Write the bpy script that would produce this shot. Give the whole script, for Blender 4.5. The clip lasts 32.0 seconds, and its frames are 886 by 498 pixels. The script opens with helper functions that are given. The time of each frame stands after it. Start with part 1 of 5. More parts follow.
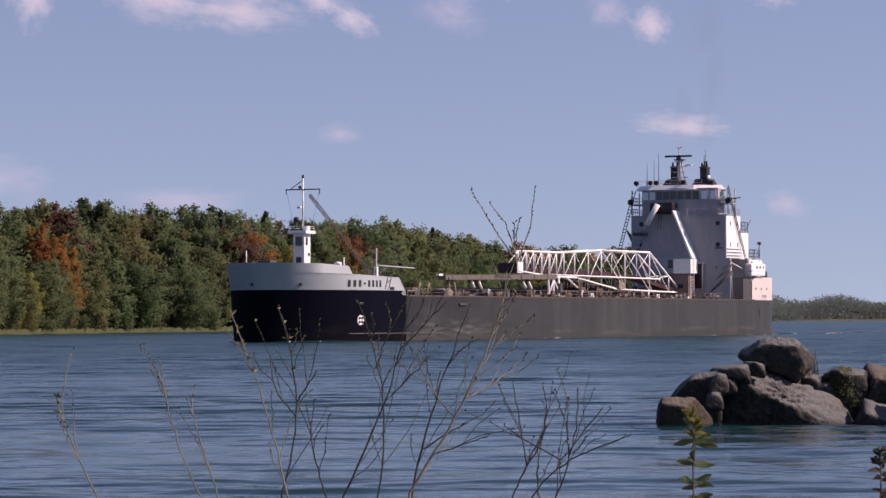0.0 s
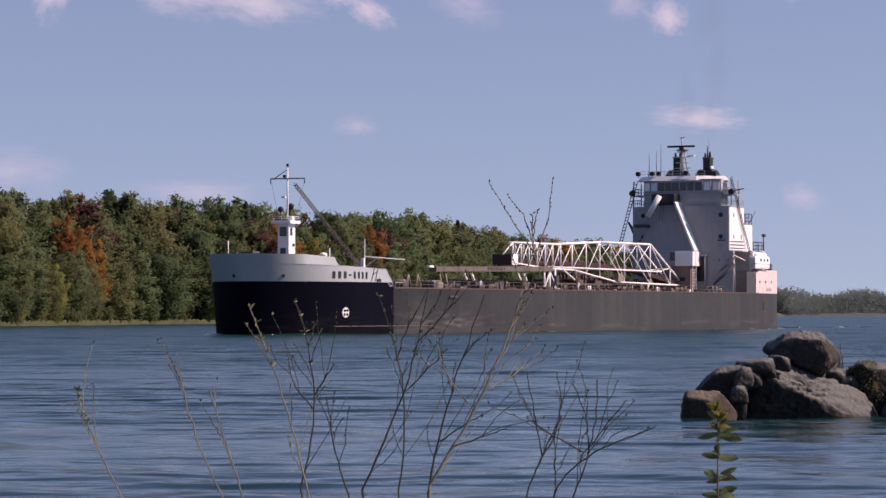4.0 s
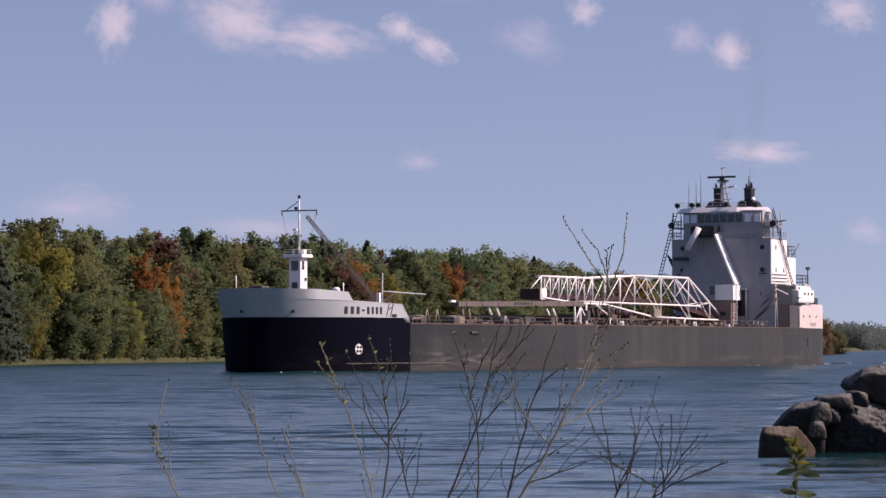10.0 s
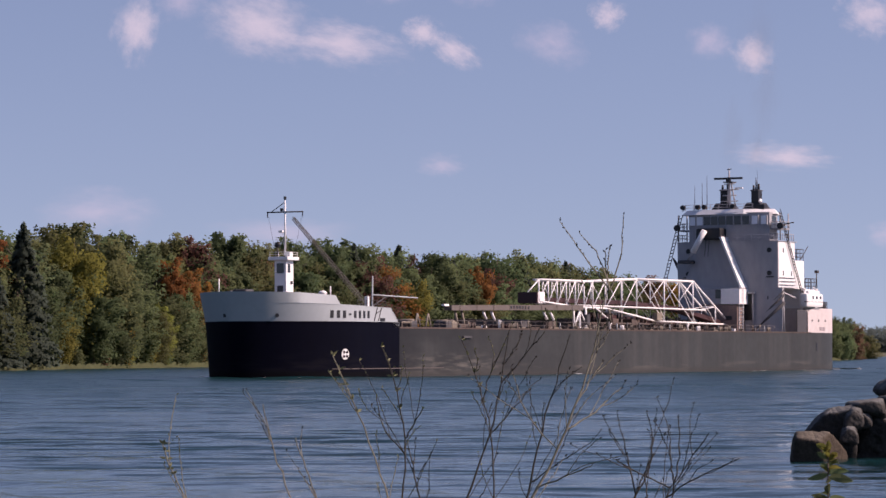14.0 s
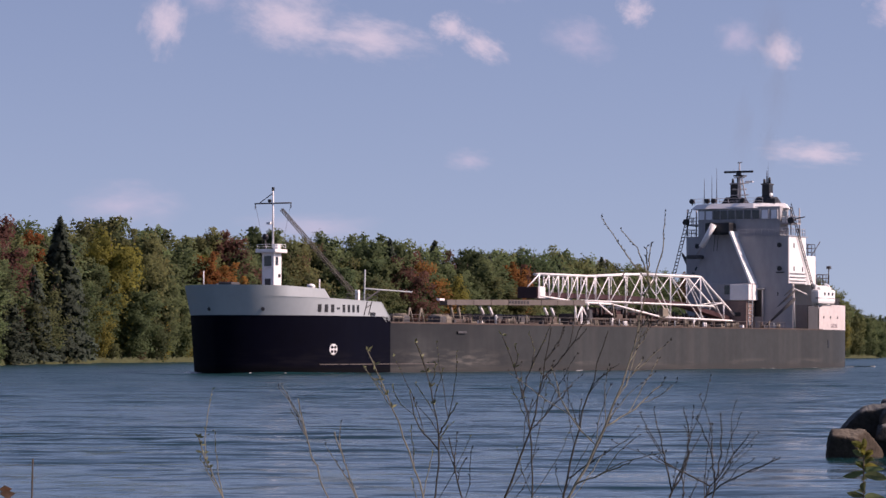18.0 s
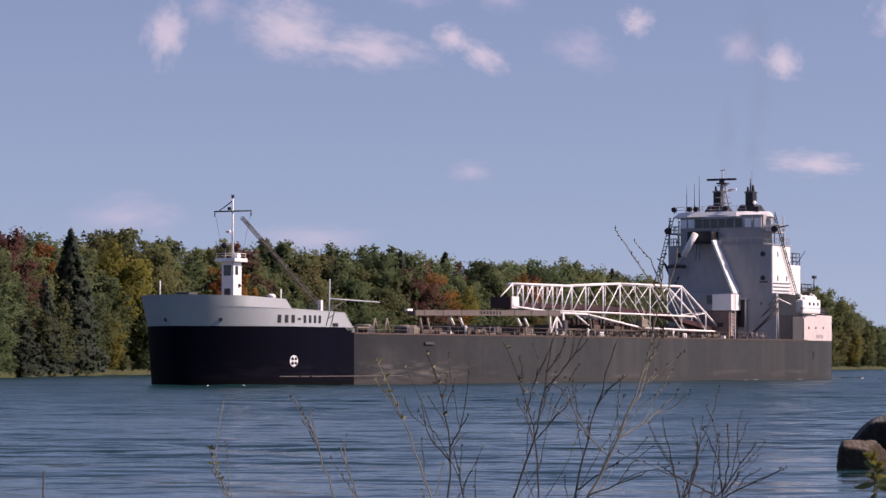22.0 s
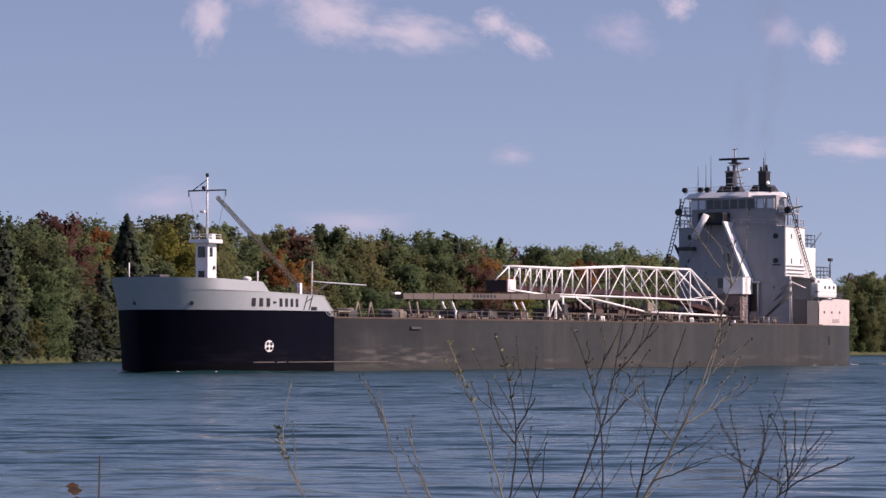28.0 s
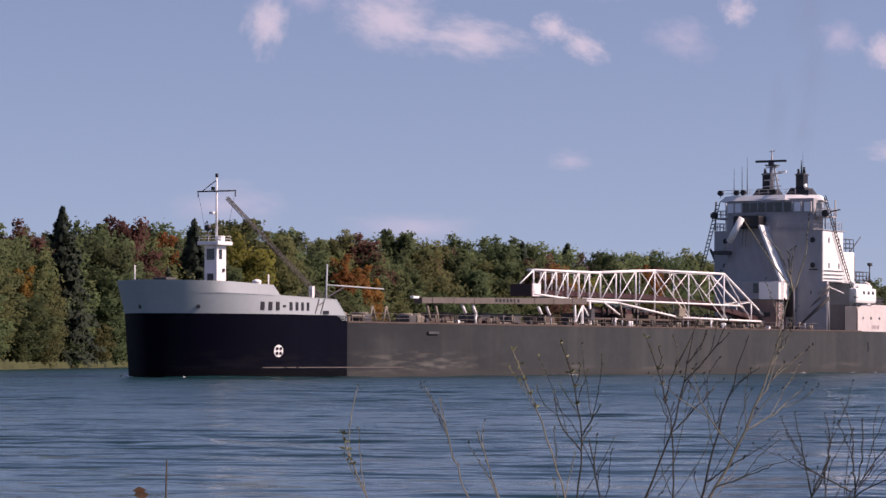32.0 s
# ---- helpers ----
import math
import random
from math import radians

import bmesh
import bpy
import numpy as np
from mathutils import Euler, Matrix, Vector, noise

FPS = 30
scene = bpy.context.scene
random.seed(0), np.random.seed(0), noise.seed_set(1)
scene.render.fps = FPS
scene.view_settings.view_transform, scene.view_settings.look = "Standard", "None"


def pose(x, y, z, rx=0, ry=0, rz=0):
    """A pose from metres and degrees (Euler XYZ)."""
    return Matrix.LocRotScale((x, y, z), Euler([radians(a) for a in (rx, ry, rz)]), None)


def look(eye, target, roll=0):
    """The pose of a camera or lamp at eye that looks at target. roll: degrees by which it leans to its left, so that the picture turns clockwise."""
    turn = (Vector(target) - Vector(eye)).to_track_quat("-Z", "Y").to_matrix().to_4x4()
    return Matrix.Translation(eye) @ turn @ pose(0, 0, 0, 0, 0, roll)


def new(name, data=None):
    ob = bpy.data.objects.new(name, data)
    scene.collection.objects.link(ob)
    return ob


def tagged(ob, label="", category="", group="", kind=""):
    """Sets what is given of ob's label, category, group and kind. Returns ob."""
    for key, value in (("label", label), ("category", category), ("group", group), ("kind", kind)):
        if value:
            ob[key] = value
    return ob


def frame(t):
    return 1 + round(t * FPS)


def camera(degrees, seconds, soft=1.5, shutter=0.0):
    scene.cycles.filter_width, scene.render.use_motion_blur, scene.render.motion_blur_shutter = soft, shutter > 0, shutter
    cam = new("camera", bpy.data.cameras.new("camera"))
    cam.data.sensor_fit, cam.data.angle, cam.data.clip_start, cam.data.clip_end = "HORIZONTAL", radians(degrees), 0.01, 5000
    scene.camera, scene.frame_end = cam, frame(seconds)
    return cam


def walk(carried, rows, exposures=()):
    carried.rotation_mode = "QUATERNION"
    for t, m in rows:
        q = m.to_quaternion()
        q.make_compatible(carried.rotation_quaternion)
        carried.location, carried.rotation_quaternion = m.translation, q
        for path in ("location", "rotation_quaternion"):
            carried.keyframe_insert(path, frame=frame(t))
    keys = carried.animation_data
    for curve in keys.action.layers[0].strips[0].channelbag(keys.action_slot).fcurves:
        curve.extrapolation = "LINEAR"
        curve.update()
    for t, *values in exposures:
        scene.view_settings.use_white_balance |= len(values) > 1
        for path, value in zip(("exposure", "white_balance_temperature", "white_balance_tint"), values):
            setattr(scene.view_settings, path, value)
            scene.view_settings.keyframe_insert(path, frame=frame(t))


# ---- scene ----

# One river, seen from its bank: the water is z = 0, the camera stands at the origin.
EYE = 3.14
# seconds, pitch, yaw, roll
PATH = [
    (0, 1.291, -2.331, 0.18), (0.5, 1.340, -2.262, 0.15), (1, 1.346, -2.298, 0.12), (1.5, 1.336, -2.140, 0.13), (2, 1.202, -2.229, 0.01),
    (2.5, 1.516, -2.149, 0.03), (3, 1.356, -2.111, -0.06), (3.5, 1.152, -1.998, -0.04), (5.5, 1.260, -1.574, 0.01), (6, 1.330, -1.501, 0.00),
    (6.5, 1.382, -1.512, -0.03), (7, 1.346, -1.405, 0.02), (7.5, 1.481, -1.136, 0.20), (8, 1.512, -0.895, 0.11), (8.5, 1.465, -0.695, 0.08),
    (9, 1.631, -0.544, 0.19), (9.5, 1.753, -0.452, 0.23), (10, 1.828, -0.464, 0.17), (10.5, 1.904, -0.559, 0.10), (11, 1.868, -0.476, 0.10),
    (11.5, 1.843, -0.268, 0.06), (12, 1.780, -0.078, 0.02), (12.5, 1.852, -0.050, 0.06), (13, 1.894, 0.000, 0.09), (13.5, 1.928, 0.017, 0.07),
    (14, 1.918, 0.118, 0.16), (14.5, 1.889, 0.231, 0.09), (16.5, 1.803, 0.506, 0.09), (17, 1.902, 0.580, 0.01), (17.5, 1.927, 0.662, -0.09),
    (18, 1.837, 0.772, -0.12), (18.5, 1.913, 0.803, -0.11), (19, 1.956, 0.770, -0.09), (19.5, 1.970, 0.787, -0.07), (20, 1.960, 0.810, -0.14),
    (20.5, 1.937, 0.863, -0.15), (21, 1.939, 0.920, -0.11), (21.5, 1.986, 0.959, -0.04), (22, 2.050, 0.967, -0.06), (22.5, 2.039, 1.047, -0.09),
    (23, 1.978, 1.227, -0.10), (23.5, 1.963, 1.342, -0.12), (24, 1.990, 1.358, -0.12), (24.5, 2.035, 1.339, -0.16), (25, 2.078, 1.389, -0.07),
    (25.5, 2.019, 1.498, -0.09), (26, 1.976, 1.636, -0.13), (26.5, 1.924, 1.774, -0.07), (28.5, 1.765, 2.150, -0.06), (29, 1.772, 2.415, -0.02),
    (29.5, 1.734, 2.591, -0.12), (30, 1.785, 2.640, -0.06), (30.5, 1.831, 2.765, -0.12), (31, 1.889, 2.930, -0.10), (31.5, 1.920, 3.067, -0.19),
    (32, 1.877, 3.210, -0.26),
]

cam = camera(16.21, 32.0, soft=1.5)
walk(cam, [(t, pose(0, 0, EYE, 90 + p, r, y)) for t, p, y, r in PATH], [(0, 0.2, 7300, 37), (32, 0.2, 7300, 37)])

# ---- light ----
SUN_AZ, SUN_EL = radians(95), radians(38)
world = bpy.data.worlds.new("sky")
scene.world = world
world.use_nodes = True
wn = world.node_tree
sky = wn.nodes.new("ShaderNodeTexSky")
sky.sky_type, sky.sun_disc = "NISHITA", False
sky.sun_elevation, sky.sun_rotation = SUN_EL, SUN_AZ
sky.air_density, sky.dust_density, sky.ozone_density = 1.0, 0.3, 3.0
# the haze layer lies low, so the sky is looked up a little above the line of sight
sky_way, lift = wn.nodes.new("ShaderNodeTexCoord"), wn.nodes.new("ShaderNodeVectorMath")
lift.operation = "ADD"
lift.inputs[1].default_value = (0, 0, 0.12)
wn.links.new(sky_way.outputs["Generated"], lift.inputs[0])
wn.links.new(lift.outputs["Vector"], sky.inputs["Vector"])
bg = wn.nodes["Background"]
bg.inputs["Strength"].default_value = 0.0995
wn.links.new(sky.outputs["Color"], bg.inputs["Color"])
sun = new("sun", bpy.data.lights.new("sun", "SUN"))
sun.data.energy, sun.data.angle, sun.data.color = 5.0, radians(0.55), (1.0, 0.93, 0.82)
to_sun = Vector((math.sin(SUN_AZ) * math.cos(SUN_EL), math.cos(SUN_AZ) * math.cos(SUN_EL), math.sin(SUN_EL)))
sun.matrix_world = look(to_sun * 100, (0, 0, 0))


# ---- materials ----
def material(name, color, rough=0.6, metal=0.0, vary=0.25, scale=0.5, fine=6.0, bump=0.0, spread=0.0, hue=0.0, stretch=(1, 1, 1), spec=0.5):
    """A procedural surface with variation at two scales; spread: brightness by object; hue: colour by object."""
    m = bpy.data.materials.new(name)
    m.use_nodes = True
    t = m.node_tree
    b = t.nodes["Principled BSDF"]
    b.inputs["Roughness"].default_value, b.inputs["Metallic"].default_value = rough, metal
    b.inputs["Specular IOR Level"].default_value = spec
    co = t.nodes.new("ShaderNodeTexCoord")
    mp = t.nodes.new("ShaderNodeMapping")
    mp.inputs["Scale"].default_value = stretch
    t.links.new(co.outputs["Object"], mp.inputs["Vector"])
    big, small = t.nodes.new("ShaderNodeTexNoise"), t.nodes.new("ShaderNodeTexNoise")
    big.inputs["Scale"].default_value, small.inputs["Scale"].default_value = scale, fine
    for n in (big, small):
        n.inputs["Detail"].default_value = 5
        t.links.new(mp.outputs["Vector"], n.inputs["Vector"])
    add = t.nodes.new("ShaderNodeMath")
    add.operation = "ADD"
    t.links.new(big.outputs["Fac"], add.inputs[0])
    t.links.new(small.outputs["Fac"], add.inputs[1])
    r = t.nodes.new("ShaderNodeMapRange")
    r.inputs["From Min"].default_value, r.inputs["From Max"].default_value = 0.6, 1.4
    r.inputs["To Min"].default_value, r.inputs["To Max"].default_value = 1 - vary, 1 + vary
    t.links.new(add.outputs[0], r.inputs["Value"])
    hsv = t.nodes.new("ShaderNodeHueSaturation")
    hsv.inputs["Color"].default_value = (*color, 1)
    val = r.outputs["Result"]
    if spread or hue:
        oi = t.nodes.new("ShaderNodeObjectInfo")
        sp = t.nodes.new("ShaderNodeMapRange")
        sp.inputs["To Min"].default_value, sp.inputs["To Max"].default_value = 1 - spread, 1 + spread
        t.links.new(oi.outputs["Random"], sp.inputs["Value"])
        mu = t.nodes.new("ShaderNodeMath")
        mu.operation = "MULTIPLY"
        t.links.new(val, mu.inputs[0])
        t.links.new(sp.outputs["Result"], mu.inputs[1])
        val = mu.outputs[0]
        hu = t.nodes.new("ShaderNodeMapRange")
        hu.inputs["To Min"].default_value, hu.inputs["To Max"].default_value = 0.5 - hue, 0.5 + hue
        t.links.new(oi.outputs["Random"], hu.inputs["Value"])
        t.links.new(hu.outputs["Result"], hsv.inputs["Hue"])
    t.links.new(val, hsv.inputs["Value"])
    t.links.new(hsv.outputs["Color"], b.inputs["Base Color"])
    if bump:
        bp = t.nodes.new("ShaderNodeBump")
        bp.inputs["Strength"].default_value, bp.inputs["Distance"].default_value = 1.0, bump
        t.links.new(add.outputs[0], bp.inputs["Height"])
        t.links.new(bp.outputs["Normal"], b.inputs["Normal"])
    return m


def hull_paint(name, low, high, streak, shine=0.2):
    """Worn side paint: upright run-off streaks, a pale scuffed belt and a brown band at the water."""
    m = material(name, high, 0.6, vary=0.22, scale=0.1, fine=1.0, spec=shine)
    t = m.node_tree
    b = t.nodes["Principled BSDF"]
    base = b.inputs["Base Color"].links[0].from_socket
    co = t.nodes.new("ShaderNodeTexCoord")

    def patch(size, lo, hi, seed):
        mp, n, r = t.nodes.new("ShaderNodeMapping"), t.nodes.new("ShaderNodeTexNoise"), t.nodes.new("ShaderNodeMapRange")
        mp.inputs["Scale"].default_value, mp.inputs["Location"].default_value = size, (seed, seed, 0)
        n.inputs["Scale"].default_value, n.inputs["Detail"].default_value = 1.0, 6
        r.inputs["From Min"].default_value, r.inputs["From Max"].default_value = lo, hi
        t.links.new(co.outputs["Object"], mp.inputs["Vector"])
        t.links.new(mp.outputs["Vector"], n.inputs["Vector"])
        t.links.new(n.outputs["Fac"], r.inputs["Value"])
        return r.outputs["Result"]

    def height(lo, hi):
        s, r = t.nodes.new("ShaderNodeSeparateXYZ"), t.nodes.new("ShaderNodeMapRange")
        t.links.new(co.outputs["Object"], s.inputs["Vector"])
        r.inputs["From Min"].default_value, r.inputs["From Max"].default_value = lo, hi
        t.links.new(s.outputs["Z"], r.inputs["Value"])
        return r.outputs["Result"]

    def times(p, q):
        mu = t.nodes.new("ShaderNodeMath")
        mu.operation = "MULTIPLY"
        t.links.new(p, mu.inputs[0])
        if isinstance(q, float):
            mu.inputs[1].default_value = q
        else:
            t.links.new(q, mu.inputs[1])
        return mu.outputs[0]

    def along(lo, hi):
        s, r = t.nodes.new("ShaderNodeSeparateXYZ"), t.nodes.new("ShaderNodeMapRange")
        t.links.new(co.outputs["Object"], s.inputs["Vector"])
        r.inputs["From Min"].default_value, r.inputs["From Max"].default_value = lo, hi
        t.links.new(s.outputs["X"], r.inputs["Value"])
        return r.outputs["Result"]

    for fac, color in ((times(patch((0.33, 0.33, 0.02), 0.5, 0.78, 3), 0.5 * streak), (0.2, 0.19, 0.18)),
                       (times(times(times(patch((0.28, 0.28, 1.9), 0.46, 0.66, 17), height(3.4, 2.2)), along(-62.0, -48.0)), 1.3 * streak), (0.32, 0.3, 0.26)),
                       (times(patch((0.9, 0.9, 0.04), 0.55, 0.8, 40), streak), (0.05, 0.045, 0.045)),
                       (times(times(patch((0.05, 0.05, 0.15), 0.3, 0.55, 60), along(-85.0, -30.0)), 3.5 * streak), (0.013, 0.0145, 0.017)),
                       (times(times(patch((0.09, 0.09, 0.9), 0.52, 0.66, 9), height(1.9, 1.2)), 0.55 * streak), (0.3, 0.27, 0.23)),
                       (times(height(1.2, 0.5), 0.75), low)):
        mx = t.nodes.new("ShaderNodeMix")
        mx.data_type = "RGBA"
        t.links.new(fac, mx.inputs[0])
        t.links.new(base, mx.inputs[6])
        mx.inputs[7].default_value = (*color, 1)
        base = mx.outputs[2]
    t.links.new(base, b.inputs["Base Color"])
    return m


HULL_GREY = hull_paint("weathered grey hull paint", (0.036, 0.037, 0.036), (0.035, 0.040, 0.0415), 0.26)
HULL_NAVY = hull_paint("dark navy hull paint", (0.003, 0.003, 0.0035), (0.0013, 0.0018, 0.0068), 0.01, 0.04)
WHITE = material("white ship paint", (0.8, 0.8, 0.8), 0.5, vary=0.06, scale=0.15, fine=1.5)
GREY_WHITE = material("pale grey forecastle paint", (0.34, 0.385, 0.405), 0.5, vary=0.06, scale=0.15, fine=1.5)
RUST = material("rusty brown deck paint", (0.078, 0.056, 0.047), 0.8, vary=0.4, scale=0.4, fine=3)
TAN = material("tan deck gear paint", (0.19, 0.165, 0.13), 0.7, vary=0.3, scale=0.5, fine=3)
BEAM = material("dull brown grey beam paint", (0.105, 0.09, 0.082), 0.7, vary=0.2, scale=0.3, fine=2)
BLACK = material("black funnel paint", (0.007, 0.008, 0.012), 0.5, vary=0.3)
DARK = material("dark steel", (0.05, 0.05, 0.055), 0.6, vary=0.3)
GLASS = material("dark window glass", (0.02, 0.025, 0.03), 0.08, vary=0.1)
JIB = material("grey weathered lattice steel", (0.12, 0.115, 0.105), 0.7, vary=0.3)
MAROON = material("dark maroon paint", (0.04, 0.012, 0.014), 0.6, vary=0.3, scale=0.5, fine=3)
# shade on the house front is greyed into this paint; sunlit sides use WHITE
HOUSE = material("house paint greyed for shade", (0.33, 0.328, 0.345), 0.6, vary=0.16, scale=0.12, fine=1.2, stretch=(1, 1, 0.4))
STERN = material("faded pinkish bulwark paint", (0.58, 0.52, 0.51), 0.6, vary=0.14, scale=0.25, fine=1.6)
RUSTPINK = material("faded rust paint", (0.2, 0.14, 0.125), 0.8, vary=0.3, scale=0.5, fine=3)
GREYBAR = material("worn grey lettering paint", (0.42, 0.36, 0.37), 0.7, vary=0.1)
# sky seen through the panes is painted into this glass colour
SKYGLASS = material("window glass painted pale as sky", (0.74, 0.78, 0.86), 0.06, vary=0.05)
REED = material("reed grass", (0.085, 0.1, 0.045), 0.8, vary=0.4, scale=0.1, fine=1.5)
TWIG_DARK = material("dark twig", (0.03, 0.028, 0.022), 0.8, vary=0.4, scale=8, fine=60)
BUD = material("yellowish bud", (0.15, 0.16, 0.07), 0.7, vary=0.4, scale=20, fine=90)
DRYLEAF = material("dry brown leaf", (0.45, 0.27, 0.17), 0.8, vary=0.3, scale=20, fine=90)
FOAM = material("white foam", (0.36, 0.38, 0.4), 0.9, vary=0.2)
TWIG = material("pale dry twig", (0.2, 0.19, 0.14), 0.8, vary=0.4, scale=8, fine=60)
BARK = material("bark", (0.1, 0.08, 0.06), 0.9, vary=0.4, scale=0.6, fine=5)
SOIL = material("bank earth and grass", (0.06, 0.062, 0.03), 0.95, vary=0.5, scale=0.05, fine=0.6)
def stone(name, color, top_light):
    """Dark broken stone with sunlight painted in as pale patches on its upper faces."""
    m = material(name, color, 0.95, vary=0.5, scale=1.3, fine=9, bump=0.06, spread=0.15, spec=0.15)
    t = m.node_tree
    b = t.nodes["Principled BSDF"]
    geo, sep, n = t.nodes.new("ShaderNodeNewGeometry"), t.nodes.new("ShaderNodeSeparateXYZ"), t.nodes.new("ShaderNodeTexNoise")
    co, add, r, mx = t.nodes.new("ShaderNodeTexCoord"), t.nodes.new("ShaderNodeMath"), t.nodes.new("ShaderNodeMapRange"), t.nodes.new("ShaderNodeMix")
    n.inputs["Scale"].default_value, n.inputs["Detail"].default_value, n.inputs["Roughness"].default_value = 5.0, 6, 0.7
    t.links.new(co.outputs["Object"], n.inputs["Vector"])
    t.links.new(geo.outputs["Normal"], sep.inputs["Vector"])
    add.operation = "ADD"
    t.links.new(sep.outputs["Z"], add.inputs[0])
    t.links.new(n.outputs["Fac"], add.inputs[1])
    # upward faces take the painted sun tone; noise breaks its edge
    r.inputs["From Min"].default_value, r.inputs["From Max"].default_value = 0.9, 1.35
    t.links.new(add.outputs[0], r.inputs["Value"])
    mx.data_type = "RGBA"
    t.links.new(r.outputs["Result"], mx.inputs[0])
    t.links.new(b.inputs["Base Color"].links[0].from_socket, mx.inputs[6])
    mx.inputs[7].default_value = (*top_light, 1)
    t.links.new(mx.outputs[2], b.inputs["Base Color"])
    return m


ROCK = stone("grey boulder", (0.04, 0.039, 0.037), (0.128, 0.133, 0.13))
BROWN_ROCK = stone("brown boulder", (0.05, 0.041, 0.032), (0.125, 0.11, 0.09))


def foliage(name, color):
    m = material(name, color, 0.75, vary=0.3, scale=0.18, fine=0.6, spread=0.2, hue=0.026, spec=0.15)
    t = m.node_tree
    b, out = t.nodes["Principled BSDF"], t.nodes["Material Output"]
    tr, mx = t.nodes.new("ShaderNodeBsdfTranslucent"), t.nodes.new("ShaderNodeMixShader")
    t.links.new(b.inputs["Base Color"].links[0].from_socket, tr.inputs["Color"])
    mx.inputs[0].default_value = 0.62
    t.links.new(b.outputs[0], mx.inputs[1])
    t.links.new(tr.outputs[0], mx.inputs[2])
    t.links.new(mx.outputs[0], out.inputs["Surface"])
    return m


LEAF = {
    "green": foliage("green foliage", (0.116, 0.152, 0.072)),
    "olive": foliage("olive foliage", (0.135, 0.15, 0.066)),
    "dark": foliage("dark spruce foliage", (0.07, 0.095, 0.072)),
    "yellow": foliage("yellow autumn foliage", (0.2, 0.205, 0.05)),
    "orange": foliage("orange autumn foliage", (0.265, 0.142, 0.042)),
    "teal": foliage("deep green foliage", (0.086, 0.12, 0.058)),
    "russet": foliage("russet autumn foliage", (0.14, 0.082, 0.06)),
    "maroon": foliage("maroon autumn foliage", (0.1, 0.068, 0.052)),
    # haze of the distance is mixed into this leaf colour
    "hazy": foliage("distant foliage tinted with haze", (0.13, 0.17, 0.165)),
}


def water_material():
    m = bpy.data.materials.new("river water")
    m.use_nodes = True
    t = m.node_tree
    b = t.nodes["Principled BSDF"]
    b.inputs["Base Color"].default_value = (0.004, 0.029, 0.033, 1)
    b.inputs["IOR"].default_value = 1.333
    b.inputs["Specular Tint"].default_value = (0.66, 0.94, 1.0, 1)
    co = t.nodes.new("ShaderNodeTexCoord")

    def waves(size, detail, turn):
        mp, n = t.nodes.new("ShaderNodeMapping"), t.nodes.new("ShaderNodeTexNoise")
        mp.inputs["Scale"].default_value, mp.inputs["Rotation"].default_value = size, (0, 0, radians(turn))
        n.inputs["Scale"].default_value, n.inputs["Detail"].default_value, n.inputs["Roughness"].default_value = 1.0, detail, 0.6
        t.links.new(co.outputs["Object"], mp.inputs["Vector"])
        t.links.new(mp.outputs["Vector"], n.inputs["Vector"])
        return n.outputs["Fac"]

    def calc(op, p, q):
        mu = t.nodes.new("ShaderNodeMath")
        mu.operation = op
        for i, v in enumerate((p, q)):
            if isinstance(v, (int, float)):
                mu.inputs[i].default_value = v
            else:
                t.links.new(v, mu.inputs[i])
        return mu.outputs[0]

    # wind streaks make some stretches rougher than others
    gust = t.nodes.new("ShaderNodeMapRange")
    gust.inputs["From Min"].default_value, gust.inputs["From Max"].default_value = 0.36, 0.64
    gust.inputs["To Min"].default_value, gust.inputs["To Max"].default_value = 0.4, 1.55
    t.links.new(waves((0.02, 0.035, 1), 6, 2), gust.inputs["Value"])
    chop = calc("ADD", calc("MULTIPLY", waves((0.45, 0.7, 1), 3, 6), 0.1), calc("MULTIPLY", waves((1.3, 2.0, 1), 2, -9), 0.06))
    chop = calc("MULTIPLY", chop, gust.outputs["Result"])
    # sheltered and calmer by the near bank, choppy out in the channel
    apart, open_water = t.nodes.new("ShaderNodeSeparateXYZ"), t.nodes.new("ShaderNodeMapRange")
    t.links.new(co.outputs["Object"], apart.inputs["Vector"])
    t.links.new(apart.outputs["Y"], open_water.inputs["Value"])
    open_water.interpolation_type = "SMOOTHSTEP"
    for socket, value in (("From Min", 70), ("From Max", 230), ("To Min", 0.3), ("To Max", 2.2)):
        open_water.inputs[socket].default_value = value
    chop = calc("MULTIPLY", chop, open_water.outputs["Result"])
    swell = calc("ADD", calc("MULTIPLY", waves((0.13, 0.22, 1), 4, -3), 0.35), calc("MULTIPLY", waves((0.022, 0.05, 1), 4, 1), 2.2))
    bp = t.nodes.new("ShaderNodeBump")
    bp.inputs["Strength"].default_value, bp.inputs["Distance"].default_value = 1.0, 1.0
    swell = calc("MULTIPLY", swell, calc("MINIMUM", calc("ADD", open_water.outputs["Result"], 0.35), 1.0))
    t.links.new(calc("ADD", chop, swell), bp.inputs["Height"])
    t.links.new(bp.outputs["Normal"], b.inputs["Normal"])
    rough = t.nodes.new("ShaderNodeMapRange")
    t.links.new(apart.outputs["Y"], rough.inputs["Value"])
    for socket, value in (("From Min", 90), ("From Max", 300), ("To Min", 0.12), ("To Max", 0.28)):
        rough.inputs[socket].default_value = value
    t.links.new(rough.outputs["Result"], b.inputs["Roughness"])
    return m


WATER = water_material()


# ---- mesh helpers ----
def mesh_of(name, bm, mat, smooth=False):
    me = bpy.data.meshes.new(name)
    bm.to_mesh(me)
    bm.free()
    for p in me.polygons:
        p.use_smooth = smooth
    for m in (mat if isinstance(mat, (list, tuple)) else [mat]):
        me.materials.append(m)
    return me


def part(name, bm, mat, parent=None, label="", smooth=False):
    ob = new(name, mesh_of(name, bm, mat, smooth))
    ob.parent = parent
    return tagged(ob, label)


